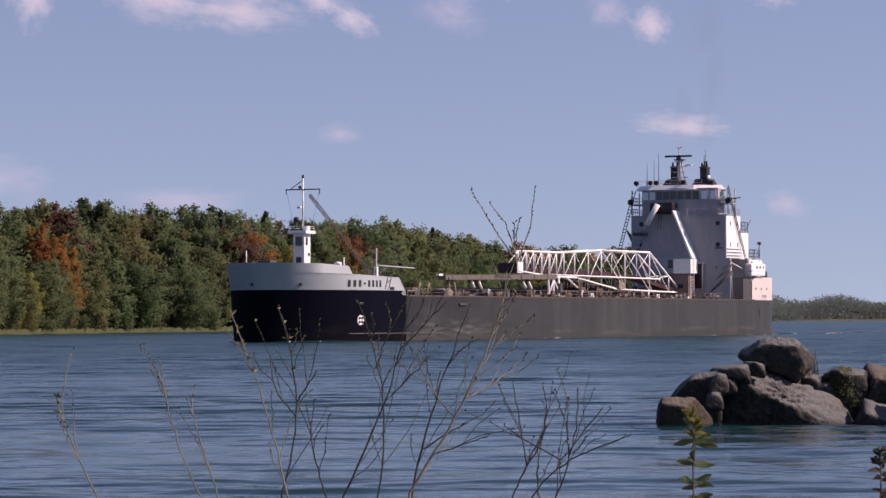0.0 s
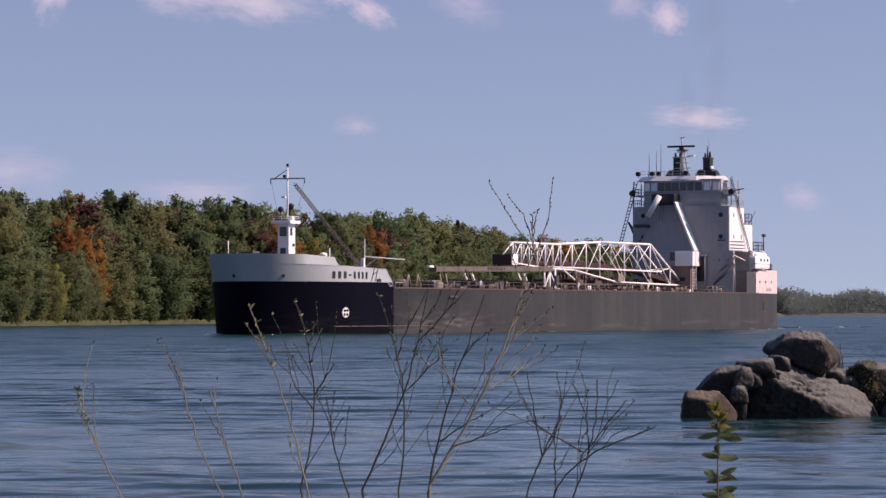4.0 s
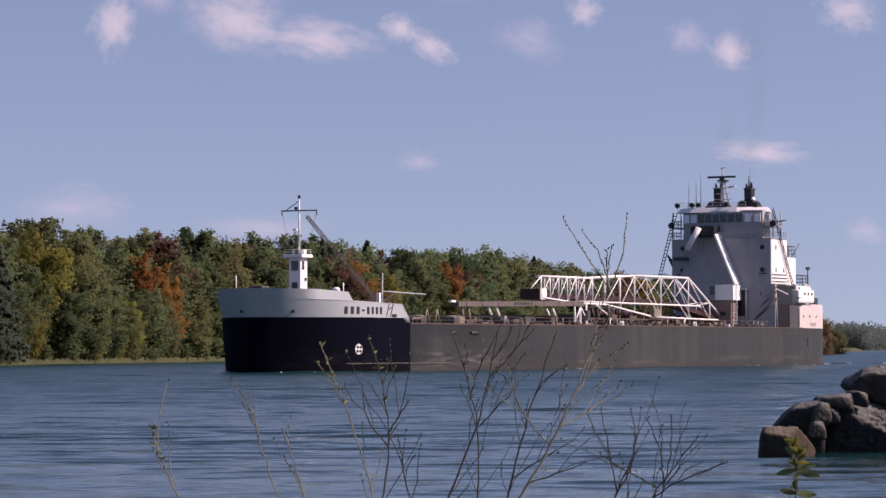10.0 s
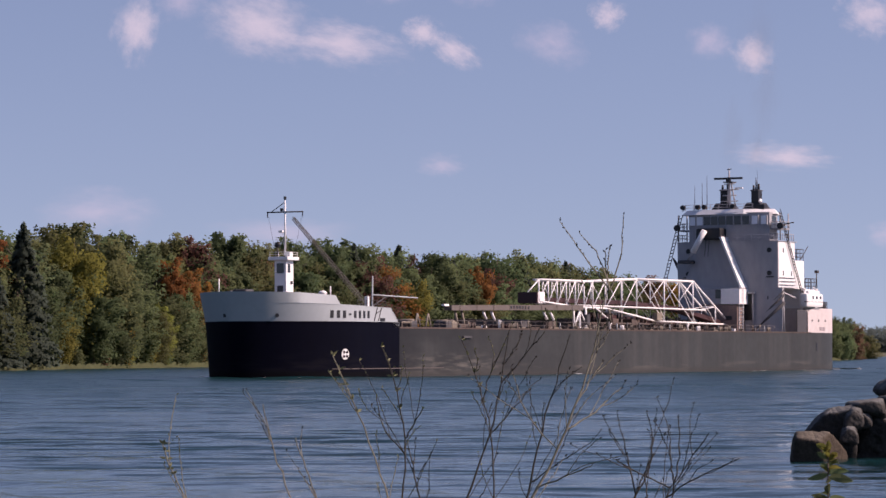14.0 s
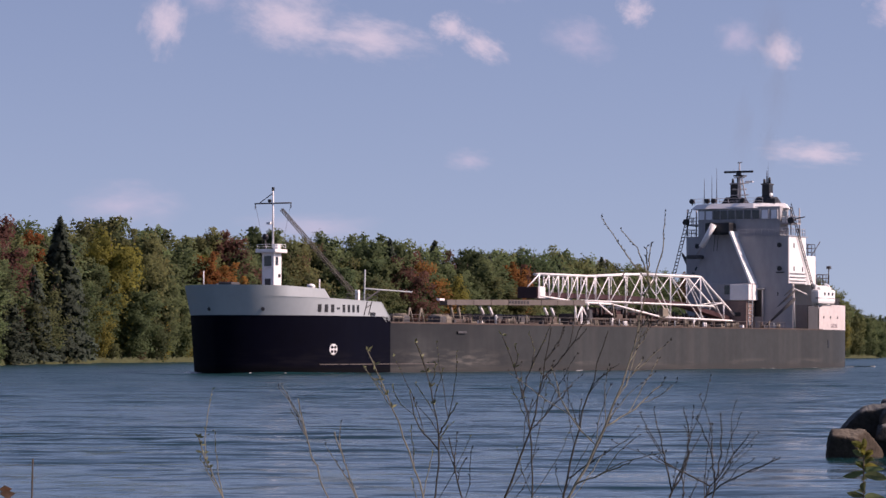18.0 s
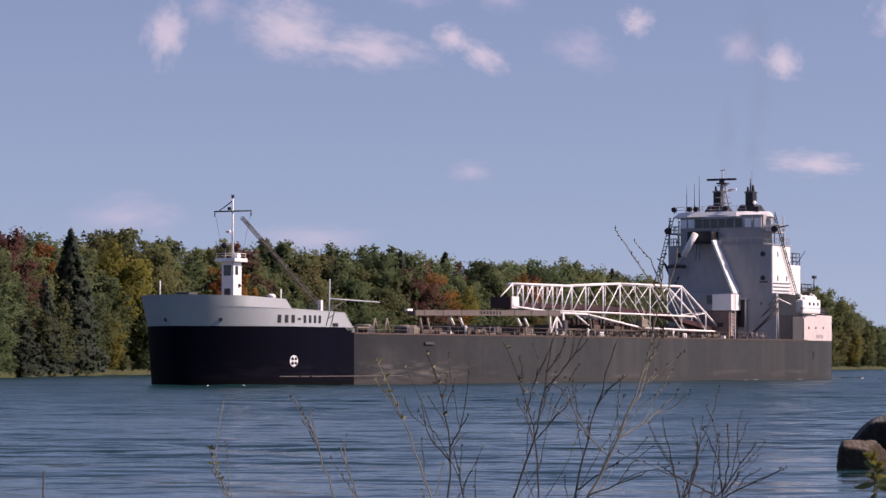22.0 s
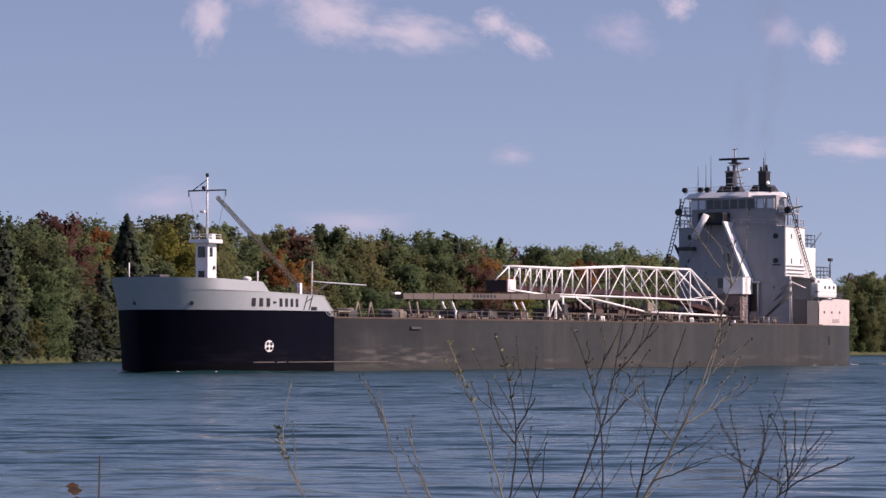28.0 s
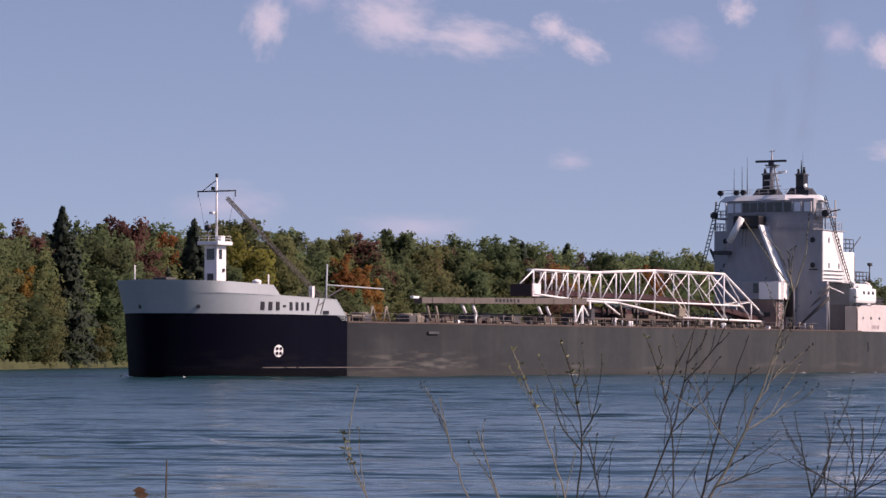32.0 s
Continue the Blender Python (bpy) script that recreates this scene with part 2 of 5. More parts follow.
def thing(name, label, category, group="", kind=""):
    return tagged(new(name), label, category, group, kind)


def box(bm, lo, hi, bevel=0.0):
    lo, hi = Vector(lo), Vector(hi)
    vs = bmesh.ops.create_cube(bm, size=1.0, matrix=Matrix.Translation((lo + hi) / 2) @ Matrix.Diagonal((*(hi - lo), 1)))["verts"]
    if bevel:
        es = list({e for v in vs for e in v.link_edges})
        bmesh.ops.bevel(bm, geom=es, offset=bevel, segments=2, affect="EDGES", profile=0.6)
    return bm


def tube(bm, a, b, r, r2=None, n=8):
    a, b = Vector(a), Vector(b)
    d = b - a
    m = Matrix.Translation((a + b) / 2) @ d.to_track_quat("Z", "Y").to_matrix().to_4x4()
    bmesh.ops.create_cone(bm, cap_ends=True, segments=n, radius1=r, radius2=r if r2 is None else r2, depth=d.length, matrix=m)
    return bm


def prism(bm, outline, y0, y1):
    """Extrudes an outline of (u, z) pairs from y0 to y1."""
    lo = [bm.verts.new((p[0], y0, p[1])) for p in outline]
    hi = [bm.verts.new((p[0], y1, p[1])) for p in outline]
    n = len(lo)
    bm.faces.new(lo)
    bm.faces.new(hi[::-1])
    for i in range(n):
        bm.faces.new((lo[i], hi[i], hi[(i + 1) % n], lo[(i + 1) % n]))
    bmesh.ops.recalc_face_normals(bm, faces=bm.faces)
    return bm


B = bmesh.new

# ---- the river and its banks ----
SHORE = [(-180, 10), (-75, 10), (-60, 180), (-40, 250), (-20, 350), (-13, 425), (-11.3, 469), (-9.25, 540), (-8.1, 600), (-6, 672), (-4.4, 730),
         (-1.9, 805), (0, 860), (2.4, 950), (5.3, 1080), (7.1, 1150), (7.7, 1450), (8.2, 2600), (8.8, 3200), (14, 3700), (25, 3000),
         (60, 1500), (80, 10), (180, 10)]


def shore(az):
    for (a, d), (a2, d2) in zip(SHORE, SHORE[1:]):
        if a <= az <= a2:
            return d + (d2 - d) * (az - a) / (a2 - a)
    return 10


def ground_height(az, d):
    D = shore(az)
    far = max(-3.0, min(2.5, (d - D) * 0.035))
    near = 1.62 - max(0.0, d - 12) * 0.11 + 0.05 * noise.noise((d * math.sin(radians(az)) * 0.4, d * math.cos(radians(az)) * 0.4, 0))
    return max(far, near, -3.0)


def land(az, d):
    return Vector((d * math.sin(radians(az)), d * math.cos(radians(az)), ground_height(az, d)))


def build_ground():
    azs = [-180 + 6 * i for i in range(26)] + [-24 + 0.4 * i for i in range(120)] + [24 + 6 * i for i in range(26)]
    ds = [0.02] + [0.5 * 1.03 ** i for i in range(311)]
    verts = [land(a, d) for d in ds for a in azs]
    n = len(azs)
    faces = [(j * n + i, j * n + (i + 1) % n, (j + 1) * n + (i + 1) % n, (j + 1) * n + i) for j in range(len(ds) - 1) for i in range(n)]
    faces.append(tuple(range(n - 1, -1, -1)))
    me = bpy.data.meshes.new("ground")
    me.from_pydata(verts, [], faces)
    me.materials.append(SOIL)
    for p in me.polygons:
        p.use_smooth = True
    tagged(new("ground", me), "earth and grass banks of a river", "ground", kind="structure")
    return build_water()


def build_water():
    """A sheet to the horizon; within three kilometres ahead it carries real waves that fade out with distance."""
    rings = 1150
    d = 36.0 * (3000 / 36.0) ** (np.arange(rings) / (rings - 1))
    az = np.radians(np.linspace(-15, 14, 200))
    dd, aa = np.meshgrid(d, az, indexing="ij")
    x, y = dd * np.sin(aa), dd * np.cos(aa)
    rng = np.random.RandomState(7)
    z = np.zeros_like(x)
    for k in range(46):
        length = 0.9 * 1.075 ** k
        way = rng.normal(0.25, 0.55)
        kx, ky = 6.2832 / length * math.sin(way), 6.2832 / length * math.cos(way)
        fade = np.clip(length / (dd * 0.0115) - 0.9, 0, 1)
        patch = 0.6 + 0.4 * np.sin(x * rng.uniform(0.02, 0.3) + rng.uniform(0, 6)) * np.sin(y * rng.uniform(0.02, 0.15) + rng.uniform(0, 6))
        crest = (0.5 + 0.5 * np.sin(kx * x + ky * y + rng.uniform(0, 6.28) + 0.7 * np.sin(x * 0.11 + k))) ** 3
        z += (1.7 if 2.2 < length < 7 else 1.0) * CHOP * length ** 0.85 * fade * patch * 1.5 * (crest - 0.31)
    z *= np.clip(0.64 + (y - 80) / 300, 0.64, 1.1)
    z = np.where(dd < 40, z - 0.25, z)
    n = len(az)
    verts = np.stack([x.ravel(), y.ravel(), z.ravel()], 1).tolist()
    i = (np.arange(rings - 1)[:, None] * n + np.arange(n - 1)[None, :]).ravel()
    faces = np.stack([i, i + 1, i + n + 1, i + n], 1)[:, ::-1].tolist()
    b = len(verts)
    verts += [(-6500, -6500, -0.3), (6500, -6500, -0.3), (6500, 6500, -0.3), (-6500, 6500, -0.3)]
    faces.append((b, b + 1, b + 2, b + 3))
    me = bpy.data.meshes.new("water")
    me.from_pydata(verts, [], faces)
    me.materials.append(WATER)
    for p in me.polygons:
        p.use_smooth = True
    return tagged(new("water", me), "rippled blue river water", "water", kind="structure")


CHOP = 0.0042
WATER_SHEET = build_ground()


# ---- the ship; its own space: -x is aft of the stem, y to port, z above the water ----
HALF = 10.35
RAMP0, RAMP1 = 20.3, 22.8


def lerp(pts, x):
    for (a, p), (b, q) in zip(pts, pts[1:]):
        if a <= x <= b:
            return p + (q - p) * (x - a) / (b - a)
    return pts[0][1] if x < pts[0][0] else pts[-1][1]


def half_breadth(u, z):
    """Bluff, flared bow; full midbody; rounded stern."""
    stem = lerp([(0, 3.0), (7.3, 2.4), (11, 1.2)], z)
    run = lerp([(0, 18.0), (7.3, 15.5), (11, 18.5)], z)
    power = lerp([(0, 2.5), (7.3, 2.2), (11, 2.5)], z)
    shape = lerp([(0, 0.75), (7.3, 0.74), (11, 0.62)], z)
    b = HALF
    if u < stem + run:
        b = HALF * max(0.0, 1 - (1 - max(0.0, (u - stem) / run)) ** power) ** shape
    if u > 172:
        b = min(b, HALF * (1 - 0.42 * ((u - 172) / 20.5) ** 2.4))
    return max(0.02, b)


def stem_at(z):
    return lerp([(0, 3.0), (7.3, 2.4), (11, 1.2)], z)


def top_line(u):
    return lerp([(0, 9.7), (12, 9.4), (25.3, 9.05), (27.7, 6.95)], u)


def raised_line(u):
    return lerp([(0, 11.0), (RAMP0, 10.75), (RAMP1, 9.3)], u)


def raised_breadth(u, z):
    return min(half_breadth(u, z) - 0.02, 7.4 - 0.2 * max(0.0, u - 8))


def skin(bm, us, zlow, zhigh, n=4, proud=0.0, sides=(1, -1)):
    """Both sides of the hull between two height lines; us run from 0 at the stem."""
    for side in sides:
        grid = []
        for u in us:
            z0, z1 = zlow(u), zhigh(u)
            col = []
            for k in range(n + 1):
                z = z0 + (z1 - z0) * k / n
                x = u + stem_at(z) * max(0.0, 1 - u / 27.7)
                col.append(bm.verts.new((-x, side * (half_breadth(x, z) + proud), z)))
            grid.append(col)
        for a, b in zip(grid, grid[1:]):
            for k in range(n):
                bm.faces.new((a[k], b[k], b[k + 1], a[k + 1]) if side < 0 else (a[k], a[k + 1], b[k + 1], b[k]))
    bmesh.ops.remove_doubles(bm, verts=[v for v in bm.verts if abs(v.co.y) < 0.12], dist=0.09)
    return bm


def rod(name, a, b, r, mat, parent, r2=None, n=8, label=""):
    """A round bar between two places given as (aft, port, up)."""
    return part(name, tube(B(), (-a[0], a[1], a[2]), (-b[0], b[1], b[2]), r, r2, n), mat, parent, label, n > 6)


def block(name, u0, u1, v0, v1, z0, z1, mat, parent, bevel=0.04, label=""):
    return part(name, box(B(), (-u1, v0, z0), (-u0, v1, z1), bevel), mat, parent, label)


def disc(name, u, v, z, r, axis, mat, parent, depth=0.08, label=""):
    a = Vector((-u, v, z))
    d = Vector(axis).normalized() * depth
    return part(name, tube(B(), a - d, a + d, r, None, 14), mat, parent, label)


def rail(parent, pts, height, mat, posts, bars=2, r=0.035, name="railing"):
    """A railing along a line of places (aft, port, up); its stanchions are its own pieces."""
    bm = B()
    for k in range(bars):
        h = height * (k + 1) / bars
        for a, b in zip(pts, pts[1:]):
            tube(bm, (-a[0], a[1], a[2] + h), (-b[0], b[1], b[2] + h), r, None, 5)
    top = part(name, bm, mat, parent)
    for a, b in zip(pts, pts[1:]):
        a, b = Vector(a), Vector(b)
        n = max(1, round((b - a).length / posts))
        for k in range(n + 1):
            p = a.lerp(b, k / n)
            rod("stanchion", p, (p.x, p.y, p.z + height), r * 1.15, mat, top, None, 5)
    return top


def ladder(parent, a, b, across, mat, step=0.6, name="ladder"):
    """A long ladder: two stringers as one piece, and its rungs."""
    a, b, w = Vector(a), Vector(b), Vector(across)
    bm = B()
    for s in (-0.5, 0.5):
        p, q = a + w * s, b + w * s
        tube(bm, (-p.x, p.y, p.z), (-q.x, q.y, q.z), 0.07, None, 5)
    top = part(name, bm, mat, parent)
    n = int((b - a).length / step)
    for k in range(1, n):
        c = a.lerp(b, k / n)
        rod("rung", c - w * 0.5, c + w * 0.5, 0.08, mat, top, None, 5)
    return top


def lattice(parent, a, b, wa, wb, mat, bays, r, name):
    """A square lattice jib from a to b, wa and wb wide at its ends."""
    a, b = Vector(a), Vector(b)
    d = (b - a).normalized()
    e = d.cross(Vector((0, 1, 0))).normalized()
    f = Vector((0, 1, 0))

    def corner(k, i):
        w = wa + (wb - wa) * k / bays
        return a.lerp(b, k / bays) + (e * ((i in (1, 2)) - 0.5) + f * ((i > 1) - 0.5)) * w
    bm = B()
    for i in range(4):
        p, q = corner(0, i), corner(bays, i)
        tube(bm, (-p.x, p.y, p.z), (-q.x, q.y, q.z), r, None, 5)
    top = part(name, bm, mat, parent, "dark lattice steel jib")
    for k in range(bays):
        bm = B()
        for i in range(4):
            p, q = corner(k, i), corner(k + 1, (i + 1) % 4)
            tube(bm, (-p.x, p.y, p.z), (-q.x, q.y, q.z), r * 0.7, None, 4)
        part("lacing", bm, mat, top)
    return top


def name_bars(parent, u0, u1, z0, z1, count, mat, surface, width=0.55, dot=-1):
    """Writing as plain upright bars on a side given by surface(u, z)."""
    for k in range(count):
        if dot == k:
            lo_z, hi_z = z0 * 0.62 + z1 * 0.38, z0 * 0.38 + z1 * 0.62
        else:
            lo_z, hi_z = z0, z1
        u = u0 + (u1 - u0) * k / count
        w = (u1 - u0) / count * width
        bm = B()
        q = []
        for uu, zz in ((u, lo_z), (u + w, lo_z), (u + w, hi_z), (u, hi_z)):
            q.append((-uu, surface(uu, zz), zz))
        lo = [bm.verts.new((x, y - 0.05, z)) for x, y, z in q]
        hi = [bm.verts.new((x, y + 0.04, z)) for x, y, z in q]
        bm.faces.new(lo)
        bm.faces.new(hi[::-1])
        for i in range(4):
            bm.faces.new((lo[i], hi[i], hi[(i + 1) % 4], lo[(i + 1) % 4]))
        bmesh.ops.recalc_face_normals(bm, faces=bm.faces)
        part("letter_bar", bm, mat, parent)


def build_bow(ship, fore):
    bm = B()
    us = [0.0, 0.1, 0.3, 0.6, 1.0, 1.6, 2.4, 3.4, 4.6, 6, 8, 10, 12, 15, 18, RAMP0 - 0.8, RAMP0, RAMP0 + 1, RAMP1]
    for side in (1, -1):
        grid = []
        for u in us:
            z0, z1 = min(top_line(u), raised_line(u)) - 0.6, raised_line(u)
            col = []
            for k in range(4):
                z = z0 + (z1 - z0) * k / 3
                x = u + stem_at(z) * max(0.0, 1 - u / 21)
                col.append(bm.verts.new((-x, side * max(0.02, raised_breadth(x, z)), z)))
            grid.append(col)
        for a, b in zip(grid, grid[1:]):
            for k in range(3):
                bm.faces.new((a[k], b[k], b[k + 1], a[k + 1]) if side < 0 else (a[k], a[k + 1], b[k + 1], b[k]))
    bmesh.ops.remove_doubles(bm, verts=[v for v in bm.verts if abs(v.co.y) < 0.12], dist=0.09)
    raised = part("raised_bulwark", bm, GREY_WHITE, fore, "pale grey raised inner bulwark", True)
    bm = B()
    cols = [(u + stem_at(10.2) * max(0.0, 1 - u / 21), raised_line(u) - 0.4) for u in us[1:]]
    a = [bm.verts.new((-x, raised_breadth(x, z) - 0.03, z)) for x, z in cols]
    b = [bm.verts.new((-x, -raised_breadth(x, z) + 0.03, z)) for x, z in cols]
    for i in range(len(cols) - 1):
        bm.faces.new((a[i], b[i], b[i + 1], a[i + 1]))
    part("raised_deck", bm, RUST, raised)
    # hawse holes and chocks
    for u, side, z in ((2.35, -1, 8.0), (5.3, 1, 8.0)):
        b = half_breadth(u, z)
        b2 = half_breadth(u + 0.3, z)
        disc("hawse_pipe", u, side * b, z, 0.24, (1.0 * (b2 - b) / 0.3, side, 0), BLACK, fore, 0.1, "round black hawse hole")
    block("chock", 22.6, 23.8, HALF - 0.03, HALF + 0.09, 7.35, 7.75, BLACK, fore, 0.02)
    name_bars(fore, 11.6, 20.4, 7.7, 8.65, 8, BLACK, lambda u, z: half_breadth(u, z), 0.46, 3)
    # thruster mark: white ring and cross on the bow plating
    u, z = 14.4, 3.05
    v = half_breadth(u, z)
    ax = ((half_breadth(u + 0.5, z) - half_breadth(u - 0.5, z)), 1, -(half_breadth(u, z + 0.5) - half_breadth(u, z - 0.5)))
    m = disc("thruster_mark", u, v, z, 0.7, ax, WHITE, ship, 0.06, "white round bow thruster mark")
    for du, dz in ((0.27, 0.27), (-0.27, 0.27), (0.27, -0.27), (-0.27, -0.27)):
        disc("mark_gap", u + du, half_breadth(u + du, z + dz) + 0.06, z + dz, 0.19, ax, HULL_NAVY, m, 0.06)
    # pale load line near the water
    part("load_line", skin(B(), [10.5, 12, 15, 18, 21, 24, 27.7, 34, 40], lambda u: 1.12, lambda u: 1.22, 1, 0.03, (1,)), BEAM, ship, "thin worn pale line")
    # jackstaff, vents, bulwark cap
    rod("jackstaff", (3.0, -2.0, 10.3), (3.0, -2.0, 12.7), 0.075, WHITE, fore)
    part("bulwark_cap", skin(B(), [0.1, 0.4, 0.8, 1.4, 2.2, 3.2, 4.5, 6, 8, 10, 12, 16, 20, 25.3, 27.6], lambda u: top_line(u) - 0.02, lambda u: top_line(u) + 0.06, 1, 0.04), GREY_WHITE, fore)
    vent = rod("vent_cowl", (16.6, 5.2, 10.2), (16.6, 5.2, 11.0), 0.45, WHITE, fore, 0.5, 12)
    bm = B()
    bmesh.ops.create_uvsphere(bm, u_segments=14, v_segments=8, radius=0.55, matrix=Matrix.Translation((-16.6, 5.2, 11.0)) @ Matrix.Diagonal((1, 1, 0.6, 1)))
    part("cap", bm, WHITE, vent, "", True)
    block("vent_trunk", 26.0, 26.5, 6.0, 6.5, 8.5, 10.7, WHITE, fore, 0.06)
    block("windlass", 6.5, 8.5, -2.2, -0.2, 8.7, 11.4, DARK, fore, 0.15)
    block("winch", 9.3, 10.4, -3.5, -2.2, 8.7, 11.25, DARK, fore, 0.15)
    rod("bollard", (12, -6, 9), (12, -6, 11.4), 0.2, DARK, fore)
    rod("light_post", (20.6, 4, 9), (20.6, 4, 12), 0.09, WHITE, fore)
    rail(fore, [(23.4, 6.4, 8.7), (31, 6.4, 8.6)], 1.5, DARK, 2.2, 3, 0.03)
    # ladder shape on the bulwark abaft the name
    for a, b in (((21.0, 7.4), (21.8, 9.1)), ((22.1, 7.4), (22.9, 9.1)), ((21.4, 8.3), (22.6, 8.7))):
        rod("side_ladder", (a[0], HALF + 0.05, a[1]), (b[0], HALF + 0.05, b[1]), 0.06, DARK, fore, None, 5)
    # lookout tower
    tower = block("bow_tower", 15.1, 16.95, -1.22, 0.55, 8.5, 15.3, WHITE, ship, 0.05, "narrow white lookout tower")
    block("roof_slab", 14.5, 17.4, -1.85, 1.15, 15.3, 15.75, WHITE, tower, 0.08)
    block("window", 15.02, 15.16, -0.85, 0.2, 13.6, 14.9, GLASS, tower, 0.02)
    block("window", 15.5, 16.1, 0.5, 0.6, 13.7, 14.8, GLASS, tower, 0.02)
    block("window_sill", 14.98, 15.14, -0.95, 0.3, 13.45, 13.56, WHITE, tower, 0.02)
    block("door", 15.02, 15.16, -0.75, 0.1, 10.4, 12.0, DARK, tower, 0.03, "dark open doorway")
    block("lamp_box", 16.2, 16.5, 0.53, 0.75, 12.2, 12.6, DARK, tower, 0.04)
    rail(tower, [(14.7, -1.7, 15.75), (14.7, 1.0, 15.75), (17.2, 1.0, 15.75)], 0.6, WHITE, 1.1, 2, 0.025)
    bm = B()
    bmesh.ops.create_uvsphere(bm, u_segments=16, v_segments=10, radius=0.42, matrix=Matrix.Translation((-14.9, -0.6, 17.3)))
    part("searchlight", bm, BLACK, tower, "round black searchlight", True)
    rod("searchlight_post", (14.9, -0.6, 15.7), (14.9, -0.6, 17), 0.1, DARK, tower)
    block("radio_box", 15.6, 16.4, 0.1, 0.8, 15.75, 16.4, WHITE, tower)
    mast = rod("bow_mast", (15.75, 0, 15.9), (15.75, 0, 23.4), 0.15, WHITE, ship, 0.09, 10, "slim white signal mast")
    rod("crosstree", (15.75, -2.75, 21.6), (15.75, 2.75, 21.6), 0.09, DARK, mast)
    rod("brace", (15.75, -2.0, 21.7), (15.75, 0, 22.9), 0.06, DARK, mast, None, 5)
    for v in (-2.7, 2.7):
        rod("drop", (15.75, v, 20.9), (15.75, v, 21.6), 0.06, DARK, mast, None, 5)
    block("masthead_light", 15.6, 15.9, -0.14, 0.14, 23.2, 23.65, BLACK, mast, 0.05)
    block("lantern", 15.3, 15.6, -0.5, -0.1, 21.7, 22.1, BLACK, mast, 0.05)
    block("horn", 15.2, 15.9, -0.7, -0.1, 18.9, 19.2, WHITE, mast, 0.08)
    for v in (-1.9, 1.9):
        rod("stay", (15.75, v * 1.4, 21.5), (15.75, v * 0.7, 15.7), 0.02, DARK, mast, None, 4)
    # hatch crane: long lattice jib, post and spar
    lattice(ship, (37.4, 0, 9.4), (17.8, 0, 20.9), 0.5, 0.3, JIB, 30, 0.05, "jib")
    block("jib_seat", 36.6, 38.4, -0.9, 0.9, 6.4, 9.5, DARK, ship, 0.1)
    rod("derrick_post", (38.2, 0, 6.4), (38.6, 0, 13.7), 0.15, GREY_WHITE, ship, 0.1)
    spar = rod("derrick_spar", (38.4, 0, 11.15), (51.2, 0, 10.9), 0.11, GREY_WHITE, ship, 0.09, 8, "long white spar")
    rod("spar_brace", (38.3, 0, 9.5), (42.5, 0, 11.0), 0.1, DARK, spar, None, 5)
    # mooring gear on the fore deck
    for k, (u, v) in enumerate(((31, 6.5), (33.4, 8), (36.5, 5.5), (44, 7.5), (47, 6.8))):
        w = block("mooring_winch", u, u + 1.7, v - 1.0, v + 1.0, 6.45, 7.5, DARK if k % 2 else TAN, ship, 0.2)
        rod("drum", (u + 0.8, v - 0.8, 7.4), (u + 0.8, v + 0.8, 7.4), 0.36, TAN, w, None, 12)
    for u in (35.6, 38.6):
        rod("a_frame_leg", (u - 0.7, 8.6, 6.5), (u + 0.1, 8.6, 8.5), 0.13, TAN, ship)
        rod("a_frame_leg", (u + 0.9, 8.6, 6.5), (u + 0.1, 8.6, 8.5), 0.13, TAN, ship)
    block("deck_table", 30.4, 33.2, 8.4, 9.2, 7.2, 7.4, TAN, ship, 0.03)
    for v in (8.5, 9.1):
        for u in (30.6, 33.0):
            rod("table_leg", (u, v, 6.5), (u, v, 7.25), 0.08, TAN, ship, None, 5)
    block("gangway", 45.2, 47.6, HALF + 0.02, HALF + 0.25, 5.2, 5.5, DARK, ship, 0.03)


